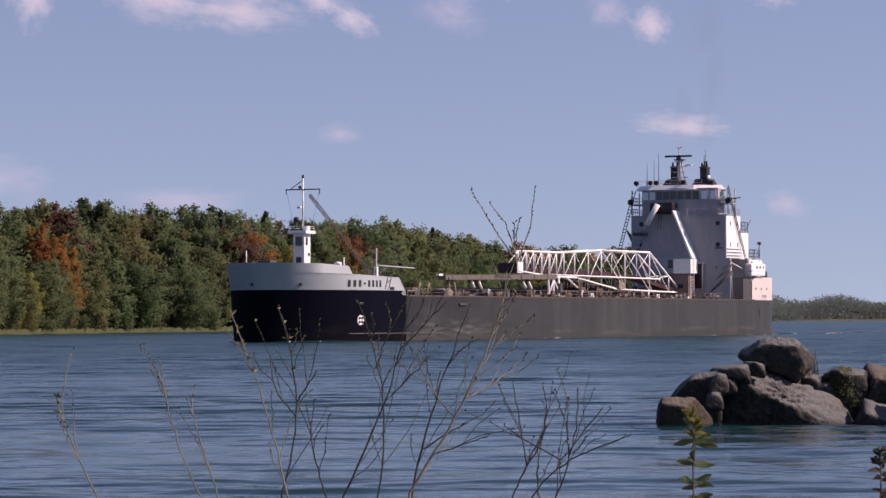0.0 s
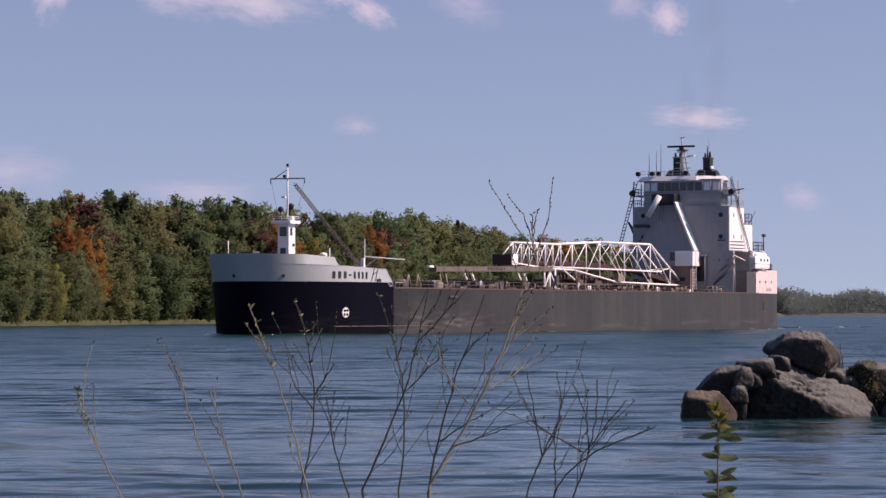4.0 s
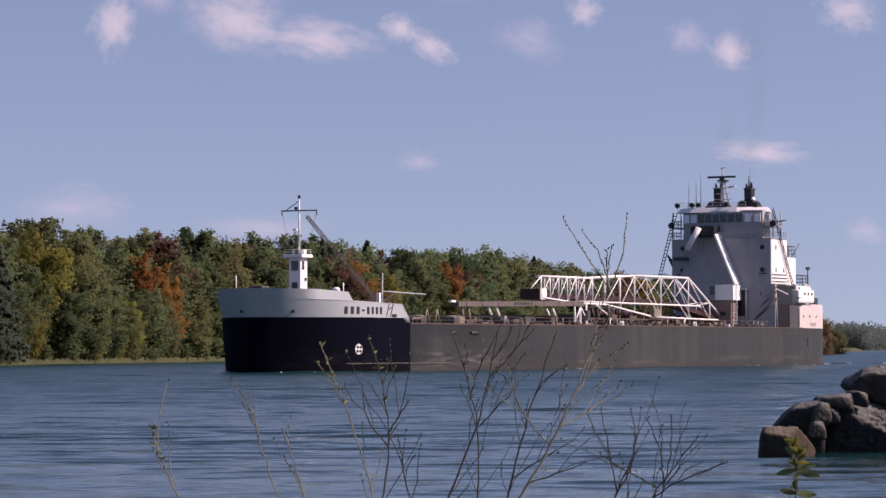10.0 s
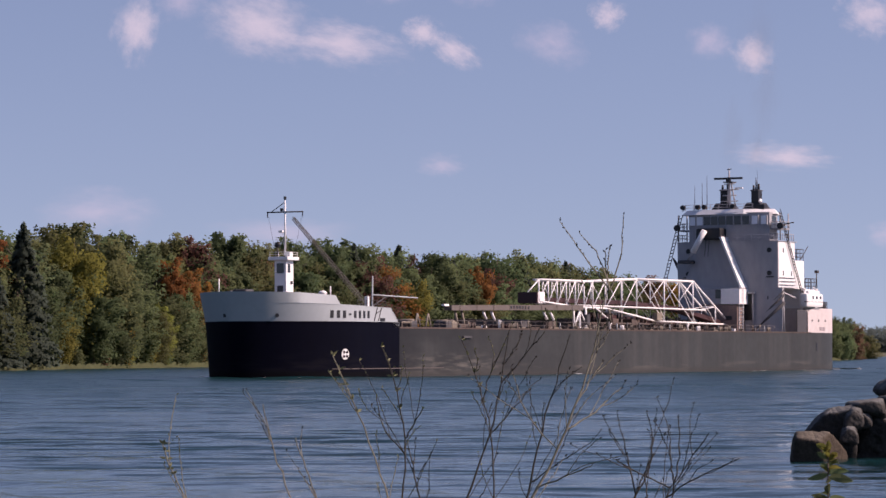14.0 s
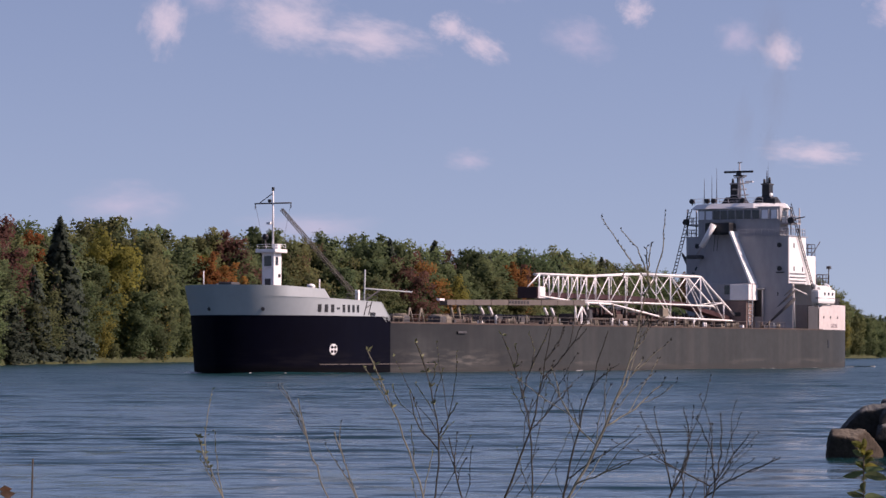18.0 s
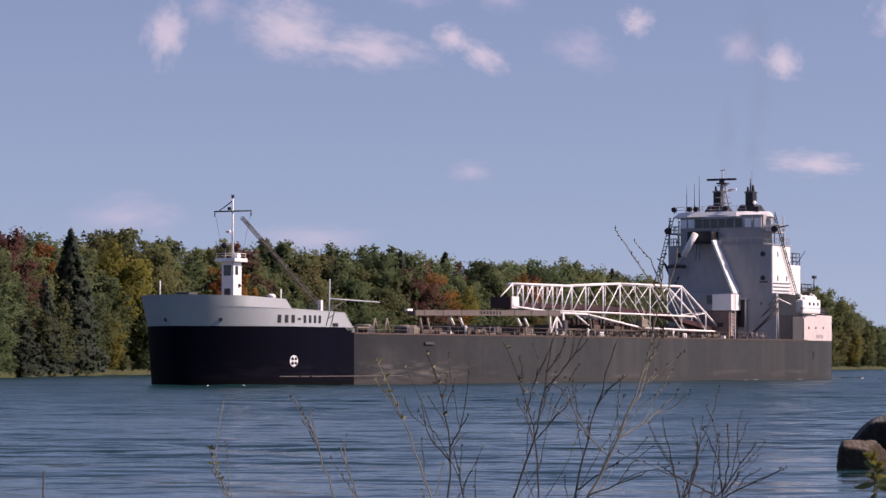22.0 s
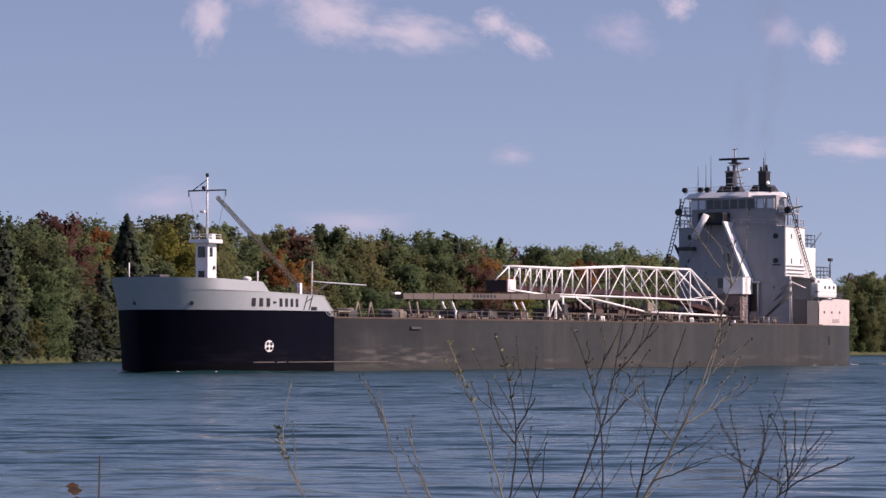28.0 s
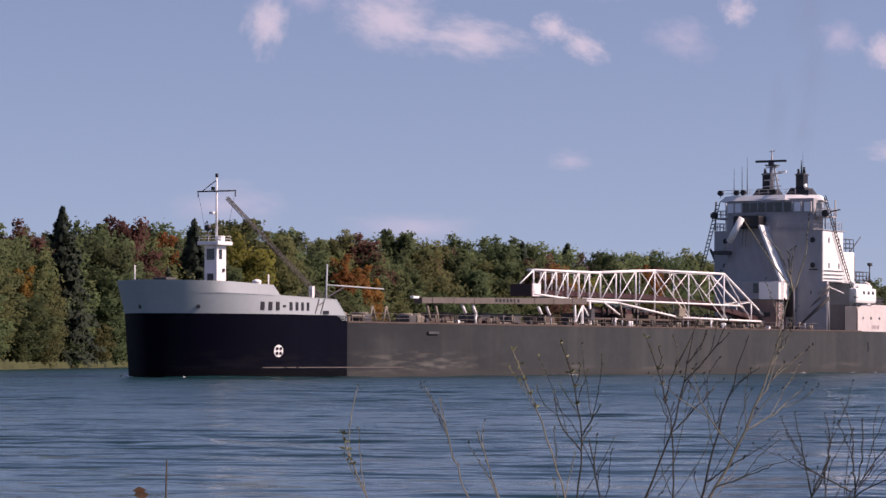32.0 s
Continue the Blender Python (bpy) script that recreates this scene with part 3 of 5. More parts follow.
def build_deck(ship):
    part("deck_edge", skin(B(), [27.7] + [30 + 6 * i for i in range(24)] + [172], lambda u: 6.42, lambda u: 6.62, 1, 0.06), RUST, ship, "rusty brown deck edge strip")
    # hatch covers with their coamings
    for k in range(17):
        u = 50 + 5.9 * k
        c = block("hatch_coaming", u, u + 4.6, -6.2, 6.2, 6.4, 6.72, RUST if k % 3 else TAN, ship, 0.05)
        block("hatch_cover", u + 0.1, u + 4.5, -6.3, 6.3, 6.72, 6.9, TAN if k % 2 else RUST, c, 0.06)
    rail(ship, [(29, 9.9, 6.5), (157, 9.9, 6.5)], 1.1, BEAM, 2.6, 2, 0.03)
    rng = random.Random(3)
    for k in range(34):
        u = 49 + 3.25 * k + rng.uniform(-0.8, 0.8)
        kind = rng.choice(["vent_pipe", "mooring_bitt", "hose_box"])
        v = rng.uniform(7.6, 9.2)
        mat = rng.choice([TAN, RUST, TAN, DARK, DARK, TAN, WHITE])
        if kind == "vent_pipe":
            p = rod(kind, (u, v, 6.45), (u, v, 7.7), 0.14, mat, ship)
            rod("bend", (u, v, 7.7), (u + 0.45, v, 7.55), 0.14, mat, p)
        elif kind == "mooring_bitt":
            for d in (0, 0.7):
                rod(kind, (u + d, v, 6.45), (u + d, v, 7.35), 0.2, mat, ship)
        else:
            block(kind, u, u + rng.uniform(0.3, 0.7), v - 0.3, v + 0.3, 6.45, 6.45 + rng.uniform(0.4, 0.8), mat, ship, 0.05)
    for k in range(23):
        u = 48 + 4.75 * k + rng.uniform(-0.5, 0.5)
        for d in (0.0, 0.55)[:1 + k % 2]:
            rod("stanchion", (u + d, 9.75, 6.45), (u + d, 9.75, 7.55), 0.1, (TAN, RUST, GREY_WHITE, TAN)[k % 4], ship)
    for u in (59.5, 61.6, 64.0):
        win = block("deck_winch", u, u + 1.1, 7.0, 8.6, 6.45, 7.2, MAROON, ship, 0.08, "small maroon painted deck winch")
        disc("drum", u + 0.55, 8.65, 6.95, 0.42, (0, 1, 0), RUST, win, 0.2)
    # long conveyor beam on its legs
    beam = part("conveyor_beam", prism(B(), [(-54.6, 9.15), (-96.6, 9.65), (-96.6, 10.45), (-54.6, 9.9)], 2.4, 3.6), BEAM, ship, "long brown grey box beam")
    for k in range(8):
        u = 57 + 5.1 * k
        block("beam_rib", u, u + 0.14, 3.6, 3.66, 9.2 + 0.012 * (u - 54.6), 9.85 + 0.013 * (u - 54.6), BEAM, beam, 0.01)
    name_bars(beam, 72.5, 79.0, 9.62, 10.02, 7, BLACK, lambda u, z: 3.6, 0.5)
    block("beam_tip", 53.2, 54.6, 2.7, 3.2, 9.75, 10.05, WHITE, beam, 0.03)
    for u, z in ((56.6, 6.5), (58.6, 6.5), (65, 8.0), (67.6, 7.9), (84.4, 8.1), (86.6, 8.0)):
        rod("beam_leg", (u, 3.0, 9.2), (u + 0.5, 3.3, z), 0.2, WHITE if z > 7 else TAN, beam)
    block("leg_base", 56.5, 59.2, 2.4, 3.8, 6.4, 7.3, RUST, beam, 0.08)
    for u in (63, 72, 80, 89):
        block("deck_locker", u, u + 2.4, -2, 1.6, 6.9, 8.1, RUST if u % 2 else DARK, ship, 0.08)
    # boom rest: white gantry
    rest = block("boom_rest", 93.2, 98.8, 2.4, 4.2, 6.45, 6.95, WHITE, ship, 0.06, "white boom rest gantry")
    for u in (94.0, 96.0, 98.2):
        rod("rest_leg", (u, 3.3, 6.9), (u - 0.2, 3.3, 10.0), 0.18, WHITE, rest)
    rod("rest_brace", (94.0, 3.3, 7.0), (96.0, 3.3, 9.6), 0.12, WHITE, rest)
    rod("rest_brace", (96.0, 3.3, 9.6), (98.2, 3.3, 7.6), 0.12, WHITE, rest)
    block("rest_box", 97.6, 98.6, 2.6, 3.8, 7.4, 9.0, DARK, rest, 0.06)


BOOM_TOP = [(85.6, 14.12), (104, 14.17), (120, 14.87), (141.9, 14.9), (157.3, 7.9)]
BOOM_LOW = [(85.6, 10.9), (99, 10.15), (109, 10.05), (127.5, 8.2), (157.3, 7.85)]


def build_boom(ship):
    belt = B()
    for a, b in (((87, 11.5), (118, 11.4)), ((118, 11.4), (138, 10.6)), ((138, 10.6), (156, 8.4))):
        prism(belt, [(-a[0], a[1]), (-b[0], b[1]), (-b[0], b[1] - 0.7), (-a[0], a[1] - 0.7)], -0.6, 1.2)
    boom = part("boom", belt, MAROON, ship, "white steel truss unloading boom with a dark belt")
    us = [85.6, 88.7, 91.7, 94.8, 97.9, 100.9, 104.0, 108.5, 114.3, 120.0, 130.5, 141.9, 151.0]
    for v in (-0.9, 1.6):
        for line, r in ((BOOM_TOP, 0.18), (BOOM_LOW, 0.15)):
            if v < 0:
                line = [(89.0, lerp(line, 89.0))] + line[1:]
            for (u, z), (u2, z2) in zip(line, line[1:]):
                rod("chord", (u, v, z), (u2, v, z2), r, WHITE, boom)
        rod("middle_chord", (99, v, 10.45), (147, v, 10.2), 0.13, WHITE, boom)
        for k, u in enumerate(us):
            if v < 0 and u < 89:
                continue
            rod("post", (u, v, lerp(BOOM_TOP, u)), (u, v, lerp(BOOM_LOW, u)), 0.12 if v > 0 else 0.08, WHITE, boom)
            if k + 1 < len(us):
                w = us[k + 1]
                a, b = (w, u) if v > 0 else (u, w)
                if u > 118:
                    a, b = u, w
                    h = (u + w) / 2
                    rod("counter_diagonal", (w, v, lerp(BOOM_TOP, w)), (h, v, (lerp(BOOM_TOP, h) + lerp(BOOM_LOW, h)) / 2), 0.07, WHITE, boom)
                rod("diagonal", (a, v, lerp(BOOM_TOP, a)), (b, v, lerp(BOOM_LOW, b)), 0.085 if v > 0 else 0.06, WHITE, boom)
        if v > 0:
            rod("tip_stay", (82.0, v, 12.2), (85.6, v, 14.1), 0.1, WHITE, boom)
        for u in (124.0, 136.0):
            rod("diagonal", (u, v, lerp(BOOM_TOP, u)), (u + 7, v, lerp(BOOM_LOW, u + 7)), 0.08 if v > 0 else 0.055, WHITE, boom)
    for k, u in enumerate(us):
        rod("cross_bar", (u, -0.9 if u > 89 else 0.6, lerp(BOOM_TOP, u)), (u, 1.6, lerp(BOOM_TOP, u)), 0.12, WHITE, boom)
        rod("cross_bar", (u, -0.9 if u > 89 else 0.6, lerp(BOOM_LOW, u)), (u, 1.6, lerp(BOOM_LOW, u)), 0.12, WHITE, boom)
    house = block("boom_tip_house", 85.0, 87.4, -1.7, 1.6, 10.6, 12.25, MAROON, boom, 0.06, "dark maroon machinery box")
    block("white_panel", 85.3, 87.45, 1.6, 1.66, 10.6, 12.3, WHITE, house, 0.01)
    # brace and machinery under the boom
    rod("kick_stay", (104.5, 1.75, 10.1), (109, 1.9, 8.4), 0.14, WHITE, boom)
    rod("kick_post", (109.5, 1.75, 10.0), (110.0, 1.9, 7.2), 0.12, TAN, boom)
    block("roller_box", 126.5, 128.5, 1.4, 2.2, 8.3, 9.6, TAN, boom, 0.1)
    for u in (112, 119, 133, 140, 147):
        block("drive_unit", u, u + 2.2, -1.2, 1.2, 7.45, 8.5 if u < 125 else 7.75, RUST, boom, 0.12)
    rng = random.Random(31)
    trough = B()
    for a, b in (((104, 9.6), (128, 8.9)), ((128, 8.9), (154, 8.3))):
        prism(trough, [(-a[0], a[1]), (-b[0], b[1]), (-b[0], b[1] - 0.85), (-a[0], a[1] - 0.85)], -1.5, -0.7)
    trough = part("conveyor_trough", trough, MAROON, boom, "dark red brown conveyor trough")
    for k in range(26):
        u = 106 + 1.85 * k + rng.uniform(-0.5, 0.5)
        z = 9.7 - (u - 104) * 0.03
        block("idler_frame", u, u + rng.uniform(0.15, 0.9), -0.7, -0.4, z - rng.uniform(0.6, 1.6), z + rng.uniform(-0.1, 0.35), rng.choice((RUST, BEAM, TAN, DARK)), trough, 0.03)
    for u0, u1, z, mat in ((103, 111, 8.5, RUST), (111.3, 119, 8.9, MAROON), (119.4, 126, 8.2, RUST), (126.5, 134, 8.4, DARK), (134.3, 141, 7.9, RUST), (141.5, 149, 8.2, MAROON), (149.4, 155, 7.8, RUST)):
        case = block("hopper_casing", u0, u1, -4.2, -2.2, 6.6, z, mat, ship, 0.1, "rusty conveyor hopper casing on deck")
        for k in range(4):
            w = u0 + (u1 - u0) * (k + 0.5) / 4
            block("stiffener", w, w + 0.18, -2.2, -2.05, 6.8, z - 0.1, BEAM, case, 0.03)
    block("under_plate", 100, 127, -1.2, 1.2, 7.6, 7.9, RUST, boom, 0.05)


FRONT = 1.5


def front_at(v):
    return 159.9 - FRONT * (1 - (v / 9.3) ** 2)


def bow_front(name, front, back, v0, v1, bulge, z0, z1, mat, parent, label=""):
    """A block whose forward face swells out in plan."""
    n = 24
    plan = []
    for k in range(n + 1):
        f = k / n
        plan.append((-front + bulge * (1 - (2 * f - 1) ** 2), v1 + (v0 - v1) * f))
    plan += [(-back, v0), (-back, v1)]
    bm = B()
    lo = [bm.verts.new((x, y, z0)) for x, y in plan]
    hi = [bm.verts.new((x, y, z1)) for x, y in plan]
    bm.faces.new(lo[::-1])
    bm.faces.new(hi)
    for i in range(len(plan)):
        j = (i + 1) % len(plan)
        bm.faces.new((lo[i], lo[j], hi[j], hi[i])).smooth = i < n
    bmesh.ops.recalc_face_normals(bm, faces=bm.faces)
    curved = [f.smooth for f in bm.faces]
    ob = part(name, bm, mat, parent, label)
    for p, smooth in zip(ob.data.polygons, curved):
        p.use_smooth = smooth
    for e in ob.data.edges:
        a, b = (ob.data.vertices[q].index % len(plan) for q in e.vertices)
        e.use_edge_sharp = a != b or a in (0, n, n + 1, n + 2)
    return ob


def build_house(ship):
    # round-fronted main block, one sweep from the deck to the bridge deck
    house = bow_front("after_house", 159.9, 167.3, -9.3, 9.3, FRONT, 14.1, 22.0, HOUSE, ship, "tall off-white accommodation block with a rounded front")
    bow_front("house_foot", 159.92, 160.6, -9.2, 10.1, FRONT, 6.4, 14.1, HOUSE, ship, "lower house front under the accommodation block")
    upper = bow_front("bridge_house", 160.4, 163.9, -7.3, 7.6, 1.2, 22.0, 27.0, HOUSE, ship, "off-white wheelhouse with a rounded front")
    bow_front("ledge", 159.85, 168, -9.5, 9.5, FRONT, 21.98, 22.1, HOUSE, house)
    # wheelhouse windows, set round the front
    for k in range(10):
        v = -7.0 + 1.44 * k
        f = 160.4 - 1.2 * (1 - ((v + 0.62 - 0.15) / 7.45) ** 2)
        # end panes get the pale colour for the sky behind them
        w = block("window", f - 0.1, f + 0.3, v, v + 1.24, 24.95, 26.4, SKYGLASS if k in (0, 1, 8, 9) else GLASS, upper, 0.02)
        block("mullion", f - 0.14, f + 0.2, v + 1.24, v + 1.4, 24.9, 26.5, HOUSE, w, 0.02)
    bow_front("window_sill", 160.28, 161.5, -7.3, 7.6, 1.2, 24.6, 24.76, HOUSE, upper)
    block("window", 161.4, 163.4, 7.55, 7.65, 24.9, 26.3, GLASS, upper, 0.02)
    rail(upper, [(158.2, -4.6, 22.1), (157.6, 0.0, 22.1), (158.2, 5.2, 22.1), (159.4, 8.6, 22.1)], 1.0, HOUSE, 1.2, 2, 0.03)
    block("chart_room", 163.9, 170.0, -6.2, 4.2, 22.2, 26.75, HOUSE, upper, 0.06)
    roof = B()
    ring = [(159.1, -5.6), (159.1, 3.4), (162.2, 8.4), (167.5, 6.6), (171.5, 4.2), (171.5, -7), (164, -9.0), (161.0, -9.0)]
    lo, hi = [roof.verts.new((-u, v, 26.75)) for u, v in ring], [roof.verts.new((-u * 0.9 - 16.6, v * 0.9, 27.6)) for u, v in ring]
    roof.faces.new(lo)
    roof.faces.new(hi[::-1])
    for i in range(len(ring)):
        roof.faces.new((lo[i], hi[i], hi[(i + 1) % len(ring)], lo[(i + 1) % len(ring)]))
    bmesh.ops.recalc_face_normals(roof, faces=roof.faces)
    top = part("bridge_roof", roof, WHITE, ship, "white overhanging wheelhouse roof")
    # bridge wings with rails and lights
    for v0, v1, s in ((-9.6, -7.3, -1), (7.6, 9.6, 1)):
        wing = block("bridge_wing", 160.6, 164.5, v0, v1, 24.0, 24.25, HOUSE, upper, 0.04)
        e = v0 if s < 0 else v1
        rail(upper, [(160.7, 7.4 * s, 24.25), (160.7, e, 24.25), (164.4, e, 24.25)], 1.1, HOUSE, 0.9, 2, 0.05)
        rod("wing_post", (160.7, e * 0.985, 22.2), (160.7, e * 0.985, 26.8), 0.12, HOUSE, wing)
        rod("wing_post", (164.3, e * 0.985, 22.2), (164.3, e * 0.985, 26.8), 0.12, HOUSE, wing)
        rail(house, [(160.0, 7.6 * s, 22.2), (160.0, 9.3 * s, 22.2), (167, 9.3 * s, 22.2)], 1.1, HOUSE, 1.0, 2, 0.05)
        disc("lamp", 160.4, e, 24.6, 0.55, (1, 0, 0), BLACK, wing, 0.25, "round black floodlight")
    rod("boat_light", (162, 9.6, 24.9), (162, 11.4, 25.2), 0.1, DARK, upper)
    block("horn", 160.9, 161.7, 7.7, 8.9, 24.3, 25.3, WHITE, upper, 0.1)
    # round ports on the front with small eyebrows
    for v in (-6.98, 7.9):
        for z in (20.5, 16.6):
            f = front_at(v)
            p = disc("porthole", f, v, z, 0.42, (1, 0, 0), BLACK, house, 0.1)
            if z < 17 and z > 14:
                block("eyebrow", f - 0.15, f, v - 0.9, v + 0.9, z - 0.75, z - 0.55, BLACK, p, 0.05)
    # boom hoist: dark sheave housing, ram, the tapering tower behind, and a white plate for sun on its slope
    bm = B()
    vs0 = [(-157.4, -7.5, 13.9), (-157.4, 3.7, 13.9), (-157.9, 0.2, 22.6), (-157.9, -3.6, 22.6)]
    lo = [bm.verts.new(p) for p in vs0]
    hi = [bm.verts.new((-159.6, p[1], p[2])) for p in vs0]
    bm.faces.new(lo)
    bm.faces.new(hi[::-1])
    for i in range(4):
        bm.faces.new((lo[i], hi[i], hi[(i + 1) % 4], lo[(i + 1) % 4]))
    bmesh.ops.recalc_face_normals(bm, faces=bm.faces)
    tower = part("hoist_tower", bm, HOUSE, ship, "tapering off-white boom hoist tower")
    block("sheave_housing", 156.2, 159.0, -4.2, 0.3, 22.3, 24.3, BLACK, tower, 0.3, "black sheave housing")
    ram = rod("hoist_ram", (155.6, -2.3, 23.9), (155.6, -4.5, 20.2), 0.52, WHITE, tower, None, 12, "white hydraulic ram")
    rod("piston", (155.6, -4.4, 20.4), (155.6, -5.5, 18.9), 0.2, HOUSE, ram)
    block("ram_foot", 155.2, 157.5, -7.2, -4.9, 18.3, 18.9, DARK, tower, 0.2)
    # sunlight on the tower's port slope, added as a plate in whiter paint
    slope_plate = B()
    a, b = Vector((0.15, 22.7)), Vector((3.95, 13.9))
    w = Vector((0.3, 0.13))
    lo = [slope_plate.verts.new((-156.2, p.x, p.y)) for p in (a, b, b + w, a + w)]
    hi = [slope_plate.verts.new((-159.7, p.x, p.y)) for p in (a, b, b + w, a + w)]
    slope_plate.faces.new(lo)
    slope_plate.faces.new(hi[::-1])
    for i in range(4):
        slope_plate.faces.new((lo[i], hi[i], hi[(i + 1) % 4], lo[(i + 1) % 4]))
    bmesh.ops.recalc_face_normals(slope_plate, faces=slope_plate.faces)
    part("sunlit_slope", slope_plate, WHITE, tower, "white plate painting sunlight on the sloping side")
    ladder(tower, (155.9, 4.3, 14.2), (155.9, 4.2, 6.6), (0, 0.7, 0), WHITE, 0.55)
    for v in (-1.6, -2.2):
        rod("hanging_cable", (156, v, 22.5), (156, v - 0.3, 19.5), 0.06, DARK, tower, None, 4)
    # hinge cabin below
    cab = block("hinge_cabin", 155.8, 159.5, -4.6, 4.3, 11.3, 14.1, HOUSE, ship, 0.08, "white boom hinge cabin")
    # whiter paint here stands for sun on the cabin's port side
    block("cabin_sunlit_side", 154.8, 158.8, 1.0, 4.4, 11.3, 13.9, WHITE, cab, 0.05)
    block("cabin_window", 155.7, 155.85, -0.4, 0.9, 12.3, 13.8, GLASS, cab, 0.03)
    block("hinge_frame", 155.2, 159.5, -3.2, 3.8, 6.5, 11.2, RUSTPINK, ship, 0.08, "faded rusty hinge frame")
    block("hinge_hole", 155.1, 155.25, 1.6, 2.8, 8.6, 9.3, BLACK, ship, 0.03)
    # doorway, lamp bracket and sloping gangways low on the front
    disc("porthole", front_at(7.4), 7.4, 12.4, 0.42, (1, 0, 0), BLACK, house, 0.1)
    block("doorway", front_at(4.9) - 0.35, front_at(4.9) + 0.2, 2.9, 5.0, 8.6, 13.0, BLACK, house, 0.05, "dark open doorway")
    block("door_canopy", front_at(4.9) - 0.9, front_at(4.9) + 0.1, 2.6, 5.6, 13.1, 13.35, HOUSE, house, 0.05)
    rod("door_post", (front_at(5.3) - 0.5, 5.3, 6.4), (front_at(5.3) - 0.5, 5.3, 13.2), 0.15, HOUSE, house)
    for dz, r in ((0.0, 0.3), (1.3, 0.2), (2.1, 0.1)):
        rod("sloping_beam", (159.0, 4.9, 6.4 + dz), (159.9, 10.5, 11.6 + dz), r, DARK, ship)
    rod("deck_column", (160.3, 10.2, 6.5), (160.3, 10.0, 13.9), 0.22, HOUSE, ship)
    for v in (-8.6,):
        rod("house_pillar", (160.2, v, 6.4), (160.2, v, 14.2), 0.2, HOUSE, ship)
    rod("awning_pole", (160.2, 9.5, 13.6), (166.8, 9.7, 12.4), 0.08, WHITE, ship)
    # house side, its sunlight painted as a whiter plate, with rails, and the low decks abaft
    side = block("sunlit_side", 160.1, 167.3, 9.3, 9.36, 14.2, 22.0, WHITE, house, 0.02, "house side plate whitened for sunlight")
    for u, z in ((162, 20.5), (162, 16.6), (165.6, 16.6), (165.6, 20.5)):
        block("window", u, u + 0.35, 9.36, 9.42, z - 0.4, z + 0.4, GLASS, side, 0.02)
    for z in (14.6, 15.2, 15.8):
        rod("side_bar", (160.2, 9.5, z), (166.9, 9.5, z), 0.06, DARK, side, None, 5)
    aft = block("aft_deckhouse", 171.0, 177.4, -8.5, 9.5, 6.45, 14.0, WHITE, ship, 0.08, "lower white after deckhouse")
    mid = block("aft_upper_cabin", 167.4, 171.9, -6, 9.2, 14.0, 18.9, WHITE, ship, 0.08)
    rail(mid, [(167.4, 9.1, 18.9), (171.8, 9.1, 18.9), (171.8, -5.8, 18.9)], 2.0, DARK, 1.4, 3, 0.05)
    rail(aft, [(172, 9.4, 14.0), (177.3, 9.4, 14.0), (177.3, -8.3, 14.0)], 1.9, DARK, 1.2, 3, 0.05)
    rod("exhaust_pipe", (172.9, 8.6, 14.0), (172.9, 8.6, 18.2), 0.22, BLACK, aft)
    lb = rod("light_mast", (177.0, 9.3, 14.0), (177.5, 9.3, 17.0), 0.1, DARK, aft)
    block("light", 177.1, 177.9, 9.0, 9.6, 16.9, 17.4, DARK, lb, 0.08)
    for u in (171.6, 173.6, 175.8):
        block("door", u, u + 0.75, 9.48, 9.56, 7.4, 9.4, GLASS, aft, 0.02)
    boat = block("lifeboat", 168.8, 176.4, 9.5, 11.0, 10.9, 13.3, WHITE, ship, 0.45, "enclosed white lifeboat")
    block("boat_canopy", 170.0, 175.2, 9.7, 10.8, 13.25, 13.75, WHITE, boat, 0.2)
    for u in (171.2, 172.9, 174.6):
        block("boat_window", u, u + 0.7, 10.97, 11.04, 12.3, 12.8, GLASS, boat, 0.05)
    block("hatch", 169.3, 170.3, 10.1, 10.75, 12.5, 13.3, GLASS, boat, 0.08)
    block("rubbing_strake", 168.5, 176.0, 10.6, 11.0, 11.75, 11.9, DARK, boat, 0.03)
    for u in (169.4, 175.0):
        rod("davit", (u, 9.5, 9.5), (u, 10.4, 13.9), 0.16, WHITE, ship)
        rod("davit_head", (u, 10.4, 13.9), (u, 9.6, 14.3), 0.16, WHITE, ship)
    block("davit_frame", 166.0, 170.4, 10.22, 10.32, 6.5, 10.4, DARK, ship, 0.1)
    # stern bulwark with its ports
    us = [170.6, 173, 176, 178, 180, 182, 184, 186, 188, 190, 191.5, 192.4]
    stern = part("stern_bulwark", skin(B(), us, lambda u: 6.5, lambda u: 10.75 if u > 171 else 10.2, 2, 0.03), STERN, ship, "faded pinkish white stern bulwark", True)
    bm = B()
    prism(bm, [(-170.6, 6.55), (-170.9, 6.55), (-170.9, 10.7), (-170.6, 10.7)], -10.2, 10.2)
    part("bulwark_end", bm, STERN, stern)
    for u in (172.6, 175.7, 179.6):
        disc("port", u, half_breadth(u, 8.6) + 0.03, 8.6, 0.22, (0, 1, 0), BLACK, stern, 0.05)
    name_bars(stern, 176.0, 179.6, 6.9, 7.5, 6, GREYBAR, lambda u, z: half_breadth(u, z) + 0.03)
    rail(ship, [(181, 8.6, 10.7), (189.5, 6.4, 10.7), (190, -6, 10.7)], 1.3, DARK, 1.2, 3, 0.05)
    block("stern_winch", 184, 187.5, 3.0, 7.0, 10.2, 11.9, DARK, ship, 0.2)
    block("mooring_port", 174.4, 175.0, HALF - 0.6, half_breadth(174.7, 4) + 0.06, 3.4, 4.8, BLACK, ship, 0.03)
    bm = B()
    prism(bm, [(-192.4, -1.0), (-192.5, -1.0), (-192.5, 10.7), (-192.4, 10.7)], -half_breadth(192.4, 5), half_breadth(192.4, 5))
    part("transom", bm, HULL_GREY, ship)
    build_monkey_island(ship, top)
